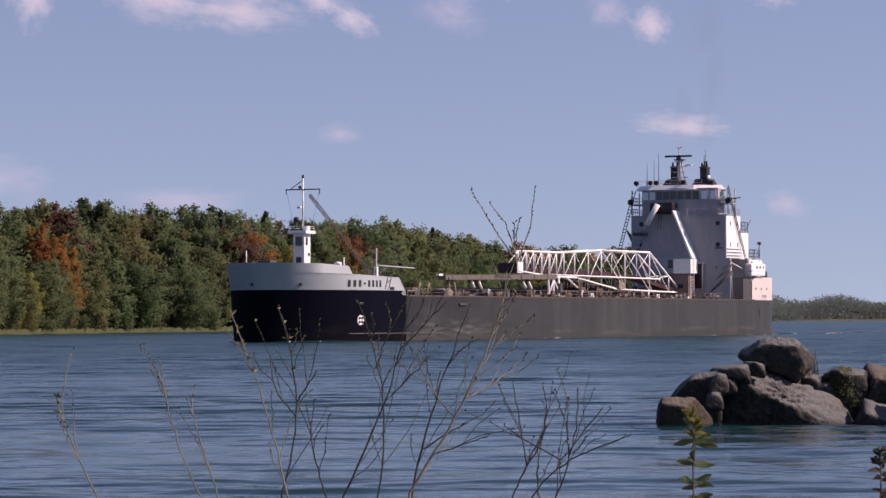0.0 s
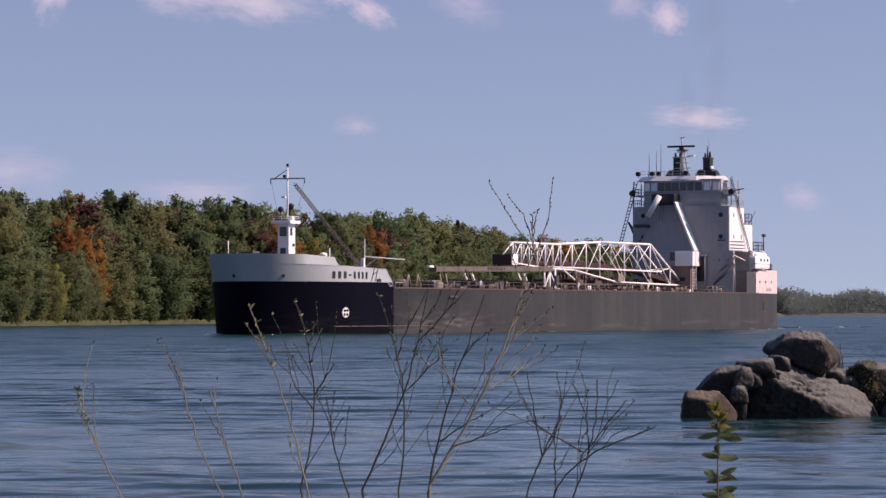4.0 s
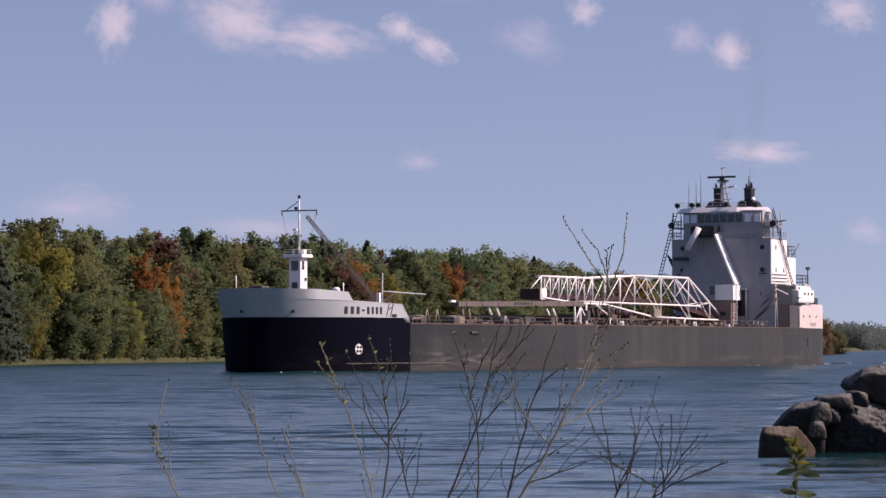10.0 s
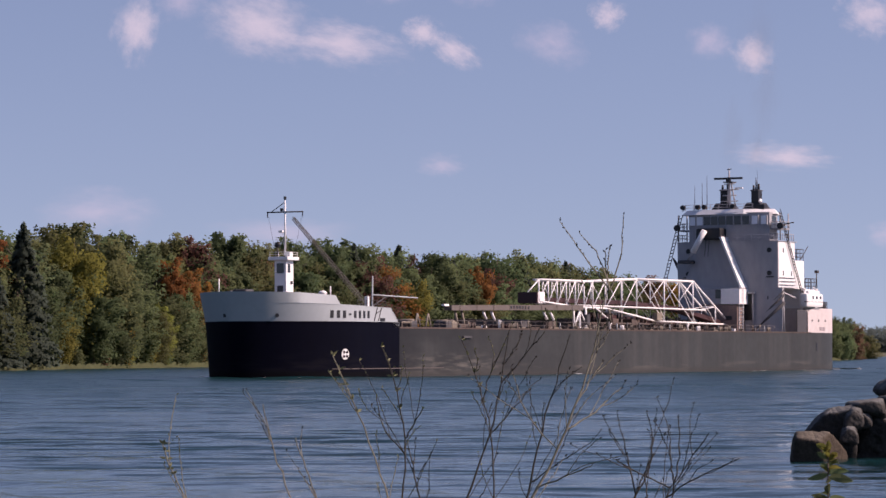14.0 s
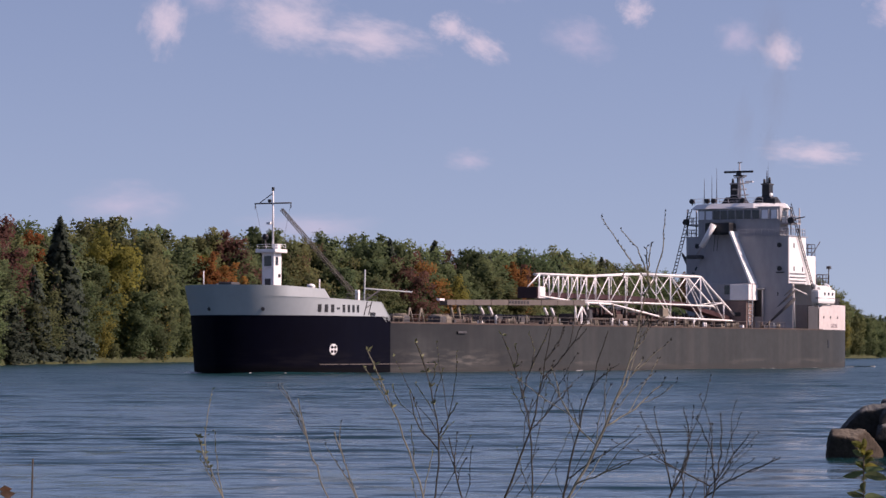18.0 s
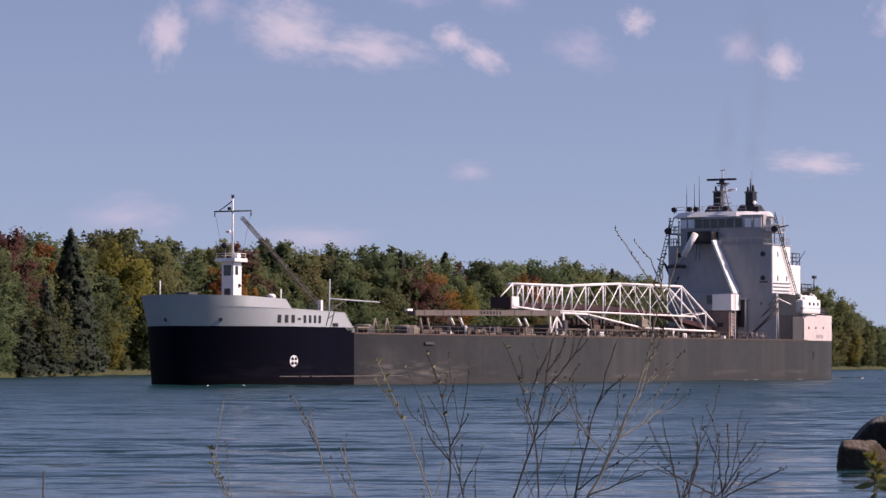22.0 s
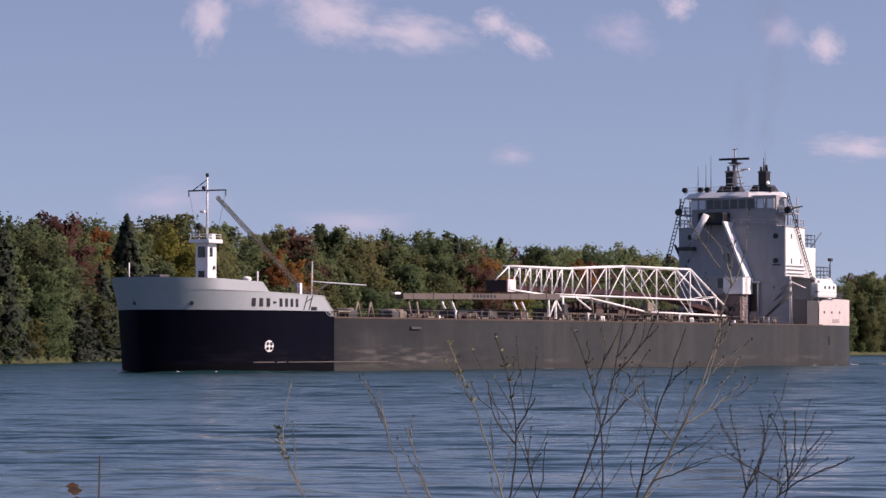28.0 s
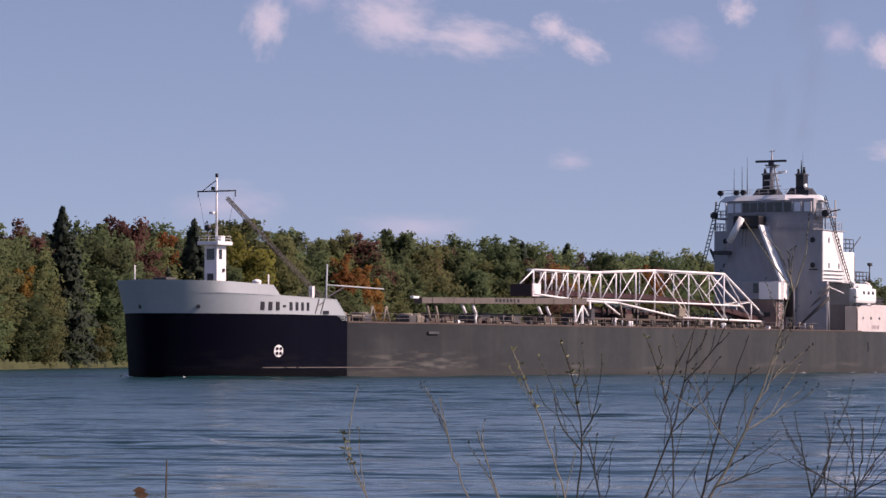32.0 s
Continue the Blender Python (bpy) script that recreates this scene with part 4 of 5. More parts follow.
    # long inclined ladders from the wings to the decks
    ladder(ship, (160.6, -8.9, 26.8), (160.6, -12.2, 14.9), (0, 0.6, 0.1), BLACK, 0.6)
    ladder(ship, (160.2, 9.6, 27.2), (171.6, 9.7, 10.6), (0.55, 0, 0.35), BLACK, 0.6)
    crane = rod("provision_crane", (161, -9.2, 16.4), (161, -10.6, 19.4), 0.18, DARK, ship)
    rod("crane_arm", (161, -10.6, 19.4), (161, -9.0, 17.4), 0.15, DARK, crane)
    # stores crane boom abaft the house
    rod("stores_boom", (168.5, 9.0, 17.6), (178.2, 7.4, 21.6), 0.1, DARK, ship, 0.07)


def build_monkey_island(ship, roof):
    for v, z in ((-2.9, 31.4), (2.9, 31.2)):
        base = B()
        lo = [base.verts.new((-166 + a, v + b, 27.5)) for a, b in ((-2.2, -1.9), (2.2, -1.9), (2.2, 1.9), (-2.2, 1.9))]
        hi = [base.verts.new((-166 + a, v + b, 28.9)) for a, b in ((-1.5, -1.2), (1.5, -1.2), (1.5, 1.2), (-1.5, 1.2))]
        base.faces.new(lo[::-1])
        base.faces.new(hi)
        for i in range(4):
            base.faces.new((lo[i], lo[(i + 1) % 4], hi[(i + 1) % 4], hi[i]))
        part("funnel_base", base, BLACK, ship, "black sloped funnel casing")
        fn = block("funnel", 165.2, 166.9, v - 0.7, v + 0.7, 28.8, z, BLACK, ship, 0.2, "black squarish funnel")
        block("funnel_rim", 165.1, 167.0, v - 0.78, v + 0.78, z - 0.3, z - 0.1, DARK, fn, 0.04)
        for du, dv, h in ((0.5, -0.3, 0.7), (1.4, 0.25, 1.0)):
            rod("uptake", (165.0 + du, v + dv, z - 0.1), (165.0 + du, v + dv, z + h), 0.22, BLACK, fn, 0.18, 10)
    rod("uptake_tip", (166.2, 2.75, 31.2), (166.2, 2.75, 33.3), 0.16, BLACK, ship, 0.06, 8)
    rod("whip_aerial", (166.4, 2.9, 31.2), (166.4, 2.9, 34.6), 0.04, DARK, ship, 0.02, 5)
    disc("satellite_dome", 164.4, 4.3, 29.2, 0.28, (0.3, 1, 0.3), WHITE, ship, 0.16, "small white dome")
    mast = rod("radar_mast", (164.6, -1.5, 27.5), (164.6, -1.6, 34.9), 0.28, HOUSE, ship, 0.1, 10, "grey radar and signal mast")
    for z, w in ((29.2, 1.6), (30.2, 1.3), (31.2, 1.7), (32.2, 1.0)):
        rod("yard", (164.6, -1.55 - w, z), (164.6, -1.55 + w, z + 0.05), 0.09, HOUSE, mast)
    for dv in (-0.7, 0.7):
        rod("mast_leg", (165.4, -1.5 + dv * 1.3, 27.5), (164.8, -1.55 + dv * 0.3, 32.6), 0.12, HOUSE, mast)
    block("platform", 163.8, 165.4, -2.4, -0.6, 32.4, 32.6, DARK, mast, 0.03)
    block("radar_motor", 164.3, 164.9, -2.1, -1.3, 32.6, 33.0, DARK, mast, 0.08)
    block("radar_scanner", 164.4, 164.8, -4.4, 0.9, 33.0, 33.35, BLACK, mast, 0.06, "long dark radar scanner bar")
    block("small_scanner", 164.2, 164.6, -0.4, 1.0, 31.3, 31.6, WHITE, mast, 0.05)
    rod("vane", (164.6, -2.0, 34.7), (164.6, -1.1, 34.8), 0.06, DARK, mast, None, 5)
    for v, z in ((-7.2, 32.0), (-5.8, 32.4), (-4.9, 33.7)):
        rod("aerial", (162.6, v, 27.5), (162.6, v, z), 0.08, DARK, ship, 0.03, 6)
    rail(roof, [(160.4, -8.0, 27.5), (160.4, 4.5, 27.5)], 1.0, HOUSE, 1.5, 2, 0.04)
    for v in (-8.4, -5.6, -4.4, 0.9):
        disc("searchlight", 160.3, v, 28.1, 0.42, (1, 0, 0), BLACK, roof, 0.3, "round black searchlight")
        rod("light_stand", (160.3, v, 27.4), (160.3, v, 28.0), 0.08, DARK, roof)
    block("locker", 161.5, 163, 4.6, 6.2, 27.5, 28.4, BLACK, roof, 0.1)


def build_ship():
    ship = thing("freighter", "long grey and navy lake freighter with white houses", "ship")
    bow = [0, 0.1, 0.25, 0.5, 0.9, 1.4, 2.2, 3.2, 4.5, 6, 8, 10, 12, 14.3, 15.4, 16.5, 18, 20, 22, 25.3, 26.5, 27.7]
    part("hull", skin(B(), [27.7] + [30 + 4 * i for i in range(36)] + [174, 177, 180, 183, 186, 188, 190, 191.5, 192.5], lambda u: -1.0, lambda u: 6.5, 3), HULL_GREY, ship, "weathered grey hull side with pale scuffs", True)
    part("bow_hull", skin(B(), bow, lambda u: -1.0, lambda u: 7.25, 6), HULL_NAVY, ship, "dark navy bow plating", True)
    fore = part("forecastle", skin(B(), bow, lambda u: 7.25 if u < 26.5 else 6.6, lambda u: max(top_line(u), 7.3 if u < 27.5 else 6.7), 5), GREY_WHITE, ship, "pale grey raised bow bulwark", True)
    for name, z, us in (("deck", 6.38, [27] + [30 + 8 * i for i in range(18)] + [176, 180, 184, 188, 191, 192.4]), ("forecastle_deck", 8.6, [3.5, 4, 5, 6, 8, 10, 13, 17, 22, 27.5])):
        bm = B()
        a = [bm.verts.new((-u, half_breadth(u, z) - 0.06, z)) for u in us]
        b = [bm.verts.new((-u, -half_breadth(u, z) + 0.06, z)) for u in us]
        for i in range(len(us) - 1):
            bm.faces.new((a[i], b[i], b[i + 1], a[i + 1]))
        part(name, bm, RUST, ship)
    build_bow(ship, fore)
    build_deck(ship)
    build_boom(ship)
    build_house(ship)
    return ship


SHIP = build_ship()


# ---- trees ----
CREST = [(-14, 2.38), (-11.3, 2.28), (-10.2, 2.3), (-9, 2.33), (-7.8, 2.3), (-6.8, 2.36), (-5.8, 2.17), (-4, 2.19), (-2.6, 2.09), (-0.6, 1.90), (1.25, 1.82), (2.1, 1.72),
         (3, 1.43), (5.6, 1.28), (5.95, 1.48), (6.2, 1.3), (6.4, 1.02), (6.8, 0.74), (7.0, 0.68), (7.7, 0.5)]


def leaf_quad(verts, faces, norms, c, s, out, rng, own=0.0):
    """One leaf spray: a single triangle that faces outwards, roughly; own: how far it shades by its own tilt."""
    a = (out + Vector((rng.gauss(0, 0.7), rng.gauss(0, 0.7), rng.gauss(0, 0.7)))).normalized()
    b = a.orthogonal().normalized()
    d = a.cross(b)
    an = rng.uniform(0, 6.28)
    b, d = b * math.cos(an) + d * math.sin(an), d * math.cos(an) - b * math.sin(an)
    i = len(verts)
    verts.extend((c + b * s * 1.1, c + d * s * 0.75 - b * s * 0.5, c - d * s * 0.75 - b * s * 0.5))
    norms.extend([(out + a * own).normalized()] * 3)
    faces.append((i, i + 1, i + 2))


def leaf_mesh(name, verts, faces, norms, mat):
    me = bpy.data.meshes.new(name)
    me.from_pydata([tuple(v) for v in verts], [], faces)
    me.materials.append(mat)
    for p in me.polygons:
        p.use_smooth = True
    me.normals_split_custom_set_from_vertices([tuple(n) for n in norms])
    return me


def crown_mesh(name, seed, height, width, mat, style, leaves=44, grain=1.0, limbs=46):
    rng = random.Random(seed)
    verts, faces, norms = [], [], []
    if style == "spruce":
        for k in range(24):
            f = k / 23
            z = height * (0.1 + 0.9 * f)
            reach = width * 0.5 * (1 - f) ** 0.75 * rng.uniform(0.75, 1.15) + 0.2
            for j in range(int(7 + 9 * (1 - f))):
                an = rng.uniform(0, 6.283)
                for q in range(22):
                    r = reach * rng.uniform(0.2, 1.05)
                    out = Vector((math.cos(an), math.sin(an), 0.45)).normalized()
                    c = Vector((math.cos(an) * r, math.sin(an) * r, z - 0.25 * r + rng.gauss(0, 0.25)))
                    leaf_quad(verts, faces, norms, c, rng.uniform(0.25, 0.5), out, rng)
    else:
        # limbs fork upwards from the trunk, each with sprays of leaves along its outer half
        lop = Vector((rng.uniform(-0.14, 0.14), rng.uniform(-0.14, 0.14), 0)) * width
        waist = rng.uniform(0.35, 0.6)
        for k in range(limbs):
            f = (k + rng.random()) / limbs
            reach = width * 0.5 * (math.sin(math.pi * (0.16 + 0.7 * f ** (0.5 / waist))) ** 0.7) * rng.uniform(0.55, 1.12)
            an = k * 2.4 + rng.uniform(-0.5, 0.5)
            root = Vector((0, 0, height * (0.04 + 0.72 * f))) + lop * f
            end = root + Vector((math.cos(an) * reach, math.sin(an) * reach, height * rng.uniform(0.08, 0.24)))
            for q in range(5):
                g = (q + 0.7) / 5
                c = root.lerp(end, g ** 0.8)
                size = width * rng.uniform(0.065, 0.115) * (1.15 - 0.5 * g) * (1.25 - 0.5 * f)
                push = Vector((math.cos(an) * g, math.sin(an) * g, 0.35 + 0.5 * f))
                for r in range(leaves):
                    d = Vector((rng.gauss(0, 1), rng.gauss(0, 1), rng.gauss(0, 0.8)))
                    if d.length > 2.4:
                        d *= 2.4 / d.length
                    out = (d * 0.3 + push * 0.6).normalized()
                    leaf_quad(verts, faces, norms, c + d * size, rng.uniform(0.16, 0.36) * grain, out, rng, 0.5)
    k = height / max(v.z for v in verts)
    for v in verts:
        v.z *= k
    return leaf_mesh(name, verts, faces, norms, mat)


def trunk_mesh(seed, height):
    rng = random.Random(seed)
    bm = B()
    tube(bm, (0, 0, -1), (0.2, 0, height * 0.9), height * 0.014, 0.05, 7)
    for k in range(6):
        an, z = rng.uniform(0, 6.283), height * rng.uniform(0.3, 0.7)
        tube(bm, (0.1, 0, z), (math.cos(an) * height * 0.16, math.sin(an) * height * 0.16, z + height * 0.14), 0.14, 0.04, 5)
    return mesh_of("trunk", bm, BARK)


KINDS = {}


def tree_proto(kind, variant, low=False):
    key = (kind, variant, low)
    if key not in KINDS:
        style = "spruce" if kind == "dark" else "broad"
        seed = 10 * variant + sorted(LEAF).index(kind)
        H = 20.0
        W = 9.6 if style == "spruce" else (9.6, 12.5, 8.2, 11.0, 9.0)[variant]
        KINDS[key] = (trunk_mesh(seed, H), crown_mesh("crown", seed, H, W * (1.5 if low else 1), LEAF[kind], style, 16 if low else 44, 2.2 if low else 1.0, 30 if low else 46))
    return KINDS[key]


WORDS = {"green": "broad green tree on the far bank", "olive": "olive green tree turning yellow on the bank", "dark": "dark green pointed spruce on the bank",
         "yellow": "yellow autumn tree on the far bank", "orange": "bright orange autumn maple on the bank", "russet": "russet brown autumn tree on the bank",
         "maroon": "dark maroon autumn tree on the far bank", "teal": "dense dark green tree on the far bank"}


def plant_tree(kind, variant, az, d, height, turn, group="trees on the far bank", word="tree", label="", wide=1.0):
    tm, cm = tree_proto(kind, variant, word == "bush")
    t = thing(word, label or WORDS[kind], word, group)
    p = land(az, d)
    t.matrix_basis = Matrix.Translation((p.x, p.y, p.z - 0.2)) @ Matrix.Rotation(turn, 4, "Z") @ Matrix.Diagonal((wide * height / 20.0, wide * height / 20.0, height / 20.0, 1))
    for name, me in (("trunk", tm), ("crown", cm)):
        o = new(name, me)
        o.parent = t


def build_woods():
    rng = random.Random(5)
    az = -14.0
    while az < 7.7:
        D = shore(az)
        for row in range(5):
            if row > 2:
                kind = rng.choices(["green", "teal", "olive", "russet", "maroon", "orange", "dark"], [42, 24, 14, 9, 3, 3, 5])[0]
            else:
                kind = rng.choices(["green", "teal", "olive", "dark", "yellow", "orange", "russet"], [46, 30, 15, 4, 1, 0, 4 if row == 2 else 0])[0]
                if kind == "dark" and -7.0 < az < 0.0:
                    kind = "teal"
            d = D + 15 + 9 * row + rng.uniform(-3, 3)
            a = az + rng.uniform(-0.25, 0.25)
            top = EYE + d * math.tan(radians(lerp(CREST, a))) - land(a, d).z
            h = top * (0.56, 0.74, 0.9, 1.01, 1.0)[row] * rng.uniform(0.95, 1.06)
            for clear, half in ((-7.8, 0.42), (-10.2, 0.4)):
                if row and abs(a - clear) < half:
                    h *= 0.93
            plant_tree(kind, rng.randrange(5), a, d, h, rng.uniform(0, 6.28), wide=(1.6, 1.3, 1.15, 1.15, 1.2)[row])
        az += 5.8 / D * 57.3
    # trees that stand out by colour or by height: kind, variant, bearing, metres in from the water, elevation of the top
    for kind, var, a, back, el in (("dark", 1, -7.8, 9, 2.46), ("dark", 2, -8.27, 9, 1.55), ("dark", 0, -10.2, 12, 2.66), ("teal", 3, -7.45, 10, 1.3),
                                   ("orange", 2, -5.15, 20, 1.8), ("orange", 2, -4.85, 18, 1.6), ("orange", 2, -4.6, 15, 1.35), ("orange", 2, -6.0, 9, 0.92), ("yellow", 4, -5.92, 7, 0.55), ("yellow", 0, -5.25, 7, 0.95), ("yellow", 4, -5.2, 26, 1.8), ("yellow", 3, -6.85, 22, 2.3), ("olive", 3, -6.45, 22, 2.25),
                                   ("yellow", 0, -5.5, 10, 0.75), ("orange", 1, -1.02, 14, 1.66), ("yellow", 0, -0.72, 11, 1.4), ("orange", 2, 0.6, 16, 1.62), ("russet", 3, -1.35, 15, 1.75),
                                   ("orange", 2, -8.5, 44, 2.2), ("russet", 1, -4.75, 36, 2.12), ("russet", 3, -3.55, 36, 2.05), ("russet", 0, -1.4, 36, 1.9), ("dark", 3, -1.75, 34, 2.06),
                                   ("olive", 0, -10.6, 10, 1.9), ("olive", 1, -10.55, 7, 1.3), ("orange", 2, -11.0, 22, 1.55), ("olive", 1, 6.1, 8, 0.62), ("yellow", 3, 6.5, 8, 0.55), ("olive", 3, 6.35, 14, 0.85), ("olive", 0, 6.75, 10, 0.66), ("green", 1, 6.95, 12, 0.68), ("olive", 1, 5.8, 10, 0.7), ("green", 3, 5.95, 22, 1.4), ("yellow", 3, -7.1, 10, 0.9), ("olive", 1, -5.35, 8, 0.85), ("green", 1, -4.6, 8, 0.75),
                                   ("green", 3, -5.0, 10, 1.25), ("teal", 0, -4.75, 9, 0.95), ("dark", 1, 1.35, 30, 1.82), ("dark", 0, 2.15, 30, 1.72)):
        d = shore(a) + back
        plant_tree(kind, var, a, d, EYE + d * math.tan(radians(el)) - land(a, d).z, a * 3.1)
    # bushes along the water's edge
    az = -13.5
    while az < 7.6:
        D = shore(az)
        d = D + 4 + rng.uniform(0, 6)
        plant_tree(rng.choices(["green", "teal", "olive", "russet"], [40, 30, 25, 5])[0], rng.choice([1, 3]), az, d, rng.uniform(3.5, 9), rng.uniform(0, 6), "bushes along the far bank", "bush", "low leafy bush at the water's edge")
        az += rng.uniform(4, 9) / D * 57.3


build_woods()


def build_reeds():
    """Pale grass and reeds on the far water's edge, too many to count."""
    rng = random.Random(8)
    verts, faces, norms = [], [], []
    az = -14.0
    while az < 7.7:
        D = shore(az)
        for k in range(7):
            a = az + rng.uniform(-0.06, 0.06)
            p = land(a, D + rng.uniform(1, 14))
            h = rng.uniform(0.3, 1.2)
            w = rng.uniform(0.2, 0.7)
            i = len(verts)
            s = Vector((w, 0, 0))
            lean = Vector((rng.uniform(-0.3, 0.3), 0, 0))
            verts.extend((p - s, p + s, p + s * 0.6 + lean + Vector((0, 0, h)), p - s * 0.6 + lean + Vector((0, 0, h * 0.8))))
            norms.extend([Vector((0, -0.5, 0.86))] * 4)
            faces.append((i, i + 1, i + 2, i + 3))
        az += 0.5 / D * 57.3
    o = new("reeds", leaf_mesh("reeds", verts, faces, norms, REED))
    tagged(o, "pale green and straw reeds along the shore", "reeds", kind="stuff")


def build_far_woods():
    """The low wooded shore across the open water, kilometres off."""
    rng = random.Random(9)
    verts, faces, norms = [], [], []
    az = 7.3
    while az < 14:
        D = shore(max(az, 8.2)) + 60
        h = 22 + 9 * noise.noise((az * 1.3, 2, 0)) + 3 * noise.noise((az * 9, 5, 0)) - (6 if az > 11 else 0)
        p = Vector((D * math.sin(radians(az)), D * math.cos(radians(az)), 0))
        for k in range(600):
            f = rng.random()
            c = p + Vector((rng.gauss(0, 5), rng.uniform(-10, 60) * f, 1 + h * f * rng.uniform(0.8, 1.05)))
            leaf_quad(verts, faces, norms, c, rng.uniform(0.7, 1.5), Vector((rng.uniform(0.15, 0.4), -0.55, 0.7)).normalized(), rng)
        az += 4.5 / D * 57.3
    o = new("distant_woods", leaf_mesh("distant_woods", verts, faces, norms, LEAF["hazy"]))
    tagged(o, "hazy green woods on the distant shore", "woods", kind="stuff")


build_reeds()
build_far_woods()


# ---- boulders in the shallows ----
def boulder(x, y, z, faces, seed, label="", edge=9, level=4, mat=ROCK, crags=1.0):
    """A broken stone: the solid inside a few faces (direction and distance from its middle), with worn edges and a pitted skin."""
    planes = [(Vector(f[:3]).normalized(), f[3]) for f in faces]
    s = sum(d for n, d in planes) / len(planes)
    bm = B()
    bmesh.ops.create_icosphere(bm, subdivisions=level, radius=1)
    for v in bm.verts:
        n = v.co.normalized()
        r = sum(max(0.0, m.dot(n) / d) ** edge for m, d in planes) ** (-1.0 / edge)
        q = n * r / s * 1.2 + Vector((seed * 7.1, 0, 0))
        crag = sum((0.5 - abs(noise.noise(q * f + Vector((3.3 * f, 0, 0))))) * w for f, w in ((2.6, 0.07), (5.5, 0.07), (11.0, 0.055), (19.0, 0.035)))
        r += s * (0.05 * noise.noise(q * 1.5) + (crag - 0.075) * crags)
        v.co = n * r
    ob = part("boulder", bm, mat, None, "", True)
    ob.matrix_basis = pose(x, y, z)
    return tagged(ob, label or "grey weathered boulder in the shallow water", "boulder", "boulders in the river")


def cobble(x, y, z, sx, sz, seed, lean=0.0, label=""):
    """A rounded stone, wider than high or the other way round."""
    rng = random.Random(seed)
    j = lambda: rng.uniform(-0.25, 0.25)
    return boulder(x, y, z, ((1, j(), lean, sx), (-1, j(), -lean, sx), (-lean, j(), 1, sz), (j(), j(), -1, sz), (j(), -1, -0.1, sx * 0.8), (j(), 1, 0, sx * 0.8), (0.6, -0.5, 0.6, sx * 0.9), (-0.6, -0.3, 0.6, sx * 0.85)), seed, label, 8, 4)


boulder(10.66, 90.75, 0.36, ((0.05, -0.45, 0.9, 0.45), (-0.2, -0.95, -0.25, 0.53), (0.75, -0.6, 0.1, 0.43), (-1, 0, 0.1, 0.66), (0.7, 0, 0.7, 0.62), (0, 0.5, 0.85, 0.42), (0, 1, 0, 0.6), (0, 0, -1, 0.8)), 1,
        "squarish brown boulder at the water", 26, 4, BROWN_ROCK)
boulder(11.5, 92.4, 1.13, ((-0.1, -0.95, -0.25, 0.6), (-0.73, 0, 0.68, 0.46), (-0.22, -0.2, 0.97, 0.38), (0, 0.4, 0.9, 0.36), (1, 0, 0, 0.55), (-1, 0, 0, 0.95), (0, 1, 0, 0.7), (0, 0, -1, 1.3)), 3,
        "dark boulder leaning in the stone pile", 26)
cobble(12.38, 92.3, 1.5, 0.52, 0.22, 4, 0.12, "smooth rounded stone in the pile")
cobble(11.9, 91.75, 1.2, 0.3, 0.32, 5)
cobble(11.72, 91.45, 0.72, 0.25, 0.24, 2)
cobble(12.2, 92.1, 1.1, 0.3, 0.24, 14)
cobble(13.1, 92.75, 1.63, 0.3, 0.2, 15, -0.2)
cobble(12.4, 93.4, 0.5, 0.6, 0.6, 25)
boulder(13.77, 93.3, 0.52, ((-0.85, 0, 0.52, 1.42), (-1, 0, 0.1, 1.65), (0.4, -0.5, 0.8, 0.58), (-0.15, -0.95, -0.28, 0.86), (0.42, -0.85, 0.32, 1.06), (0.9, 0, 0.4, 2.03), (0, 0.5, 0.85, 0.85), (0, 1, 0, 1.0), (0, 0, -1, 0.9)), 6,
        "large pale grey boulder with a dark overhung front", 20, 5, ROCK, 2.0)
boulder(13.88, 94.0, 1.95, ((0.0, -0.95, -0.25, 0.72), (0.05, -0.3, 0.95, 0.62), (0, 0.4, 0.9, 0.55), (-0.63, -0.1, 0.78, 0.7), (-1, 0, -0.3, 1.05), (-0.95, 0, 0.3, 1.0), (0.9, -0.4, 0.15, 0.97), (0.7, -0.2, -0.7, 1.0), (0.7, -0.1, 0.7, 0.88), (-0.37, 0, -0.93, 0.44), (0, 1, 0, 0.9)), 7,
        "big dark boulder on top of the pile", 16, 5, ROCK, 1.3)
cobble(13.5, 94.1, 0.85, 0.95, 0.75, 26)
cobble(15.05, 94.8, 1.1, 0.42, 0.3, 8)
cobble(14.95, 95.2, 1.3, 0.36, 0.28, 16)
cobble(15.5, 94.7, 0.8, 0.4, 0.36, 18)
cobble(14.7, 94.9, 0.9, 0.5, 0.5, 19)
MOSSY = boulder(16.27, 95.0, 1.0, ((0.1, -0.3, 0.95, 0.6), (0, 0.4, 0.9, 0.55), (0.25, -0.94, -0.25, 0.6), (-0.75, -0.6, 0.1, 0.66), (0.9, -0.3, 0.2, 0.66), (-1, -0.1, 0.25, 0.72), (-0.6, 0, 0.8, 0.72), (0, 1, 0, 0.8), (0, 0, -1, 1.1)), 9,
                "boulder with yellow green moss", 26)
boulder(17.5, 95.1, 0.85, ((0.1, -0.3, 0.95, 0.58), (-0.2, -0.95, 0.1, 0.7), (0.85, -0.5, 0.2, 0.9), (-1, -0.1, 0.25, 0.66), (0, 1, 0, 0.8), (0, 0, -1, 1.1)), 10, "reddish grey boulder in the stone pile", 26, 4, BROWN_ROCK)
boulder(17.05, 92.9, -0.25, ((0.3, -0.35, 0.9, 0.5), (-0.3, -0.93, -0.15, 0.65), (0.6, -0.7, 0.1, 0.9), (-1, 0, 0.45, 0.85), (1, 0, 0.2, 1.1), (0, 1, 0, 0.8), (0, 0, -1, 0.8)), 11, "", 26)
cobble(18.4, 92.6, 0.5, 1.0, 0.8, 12)


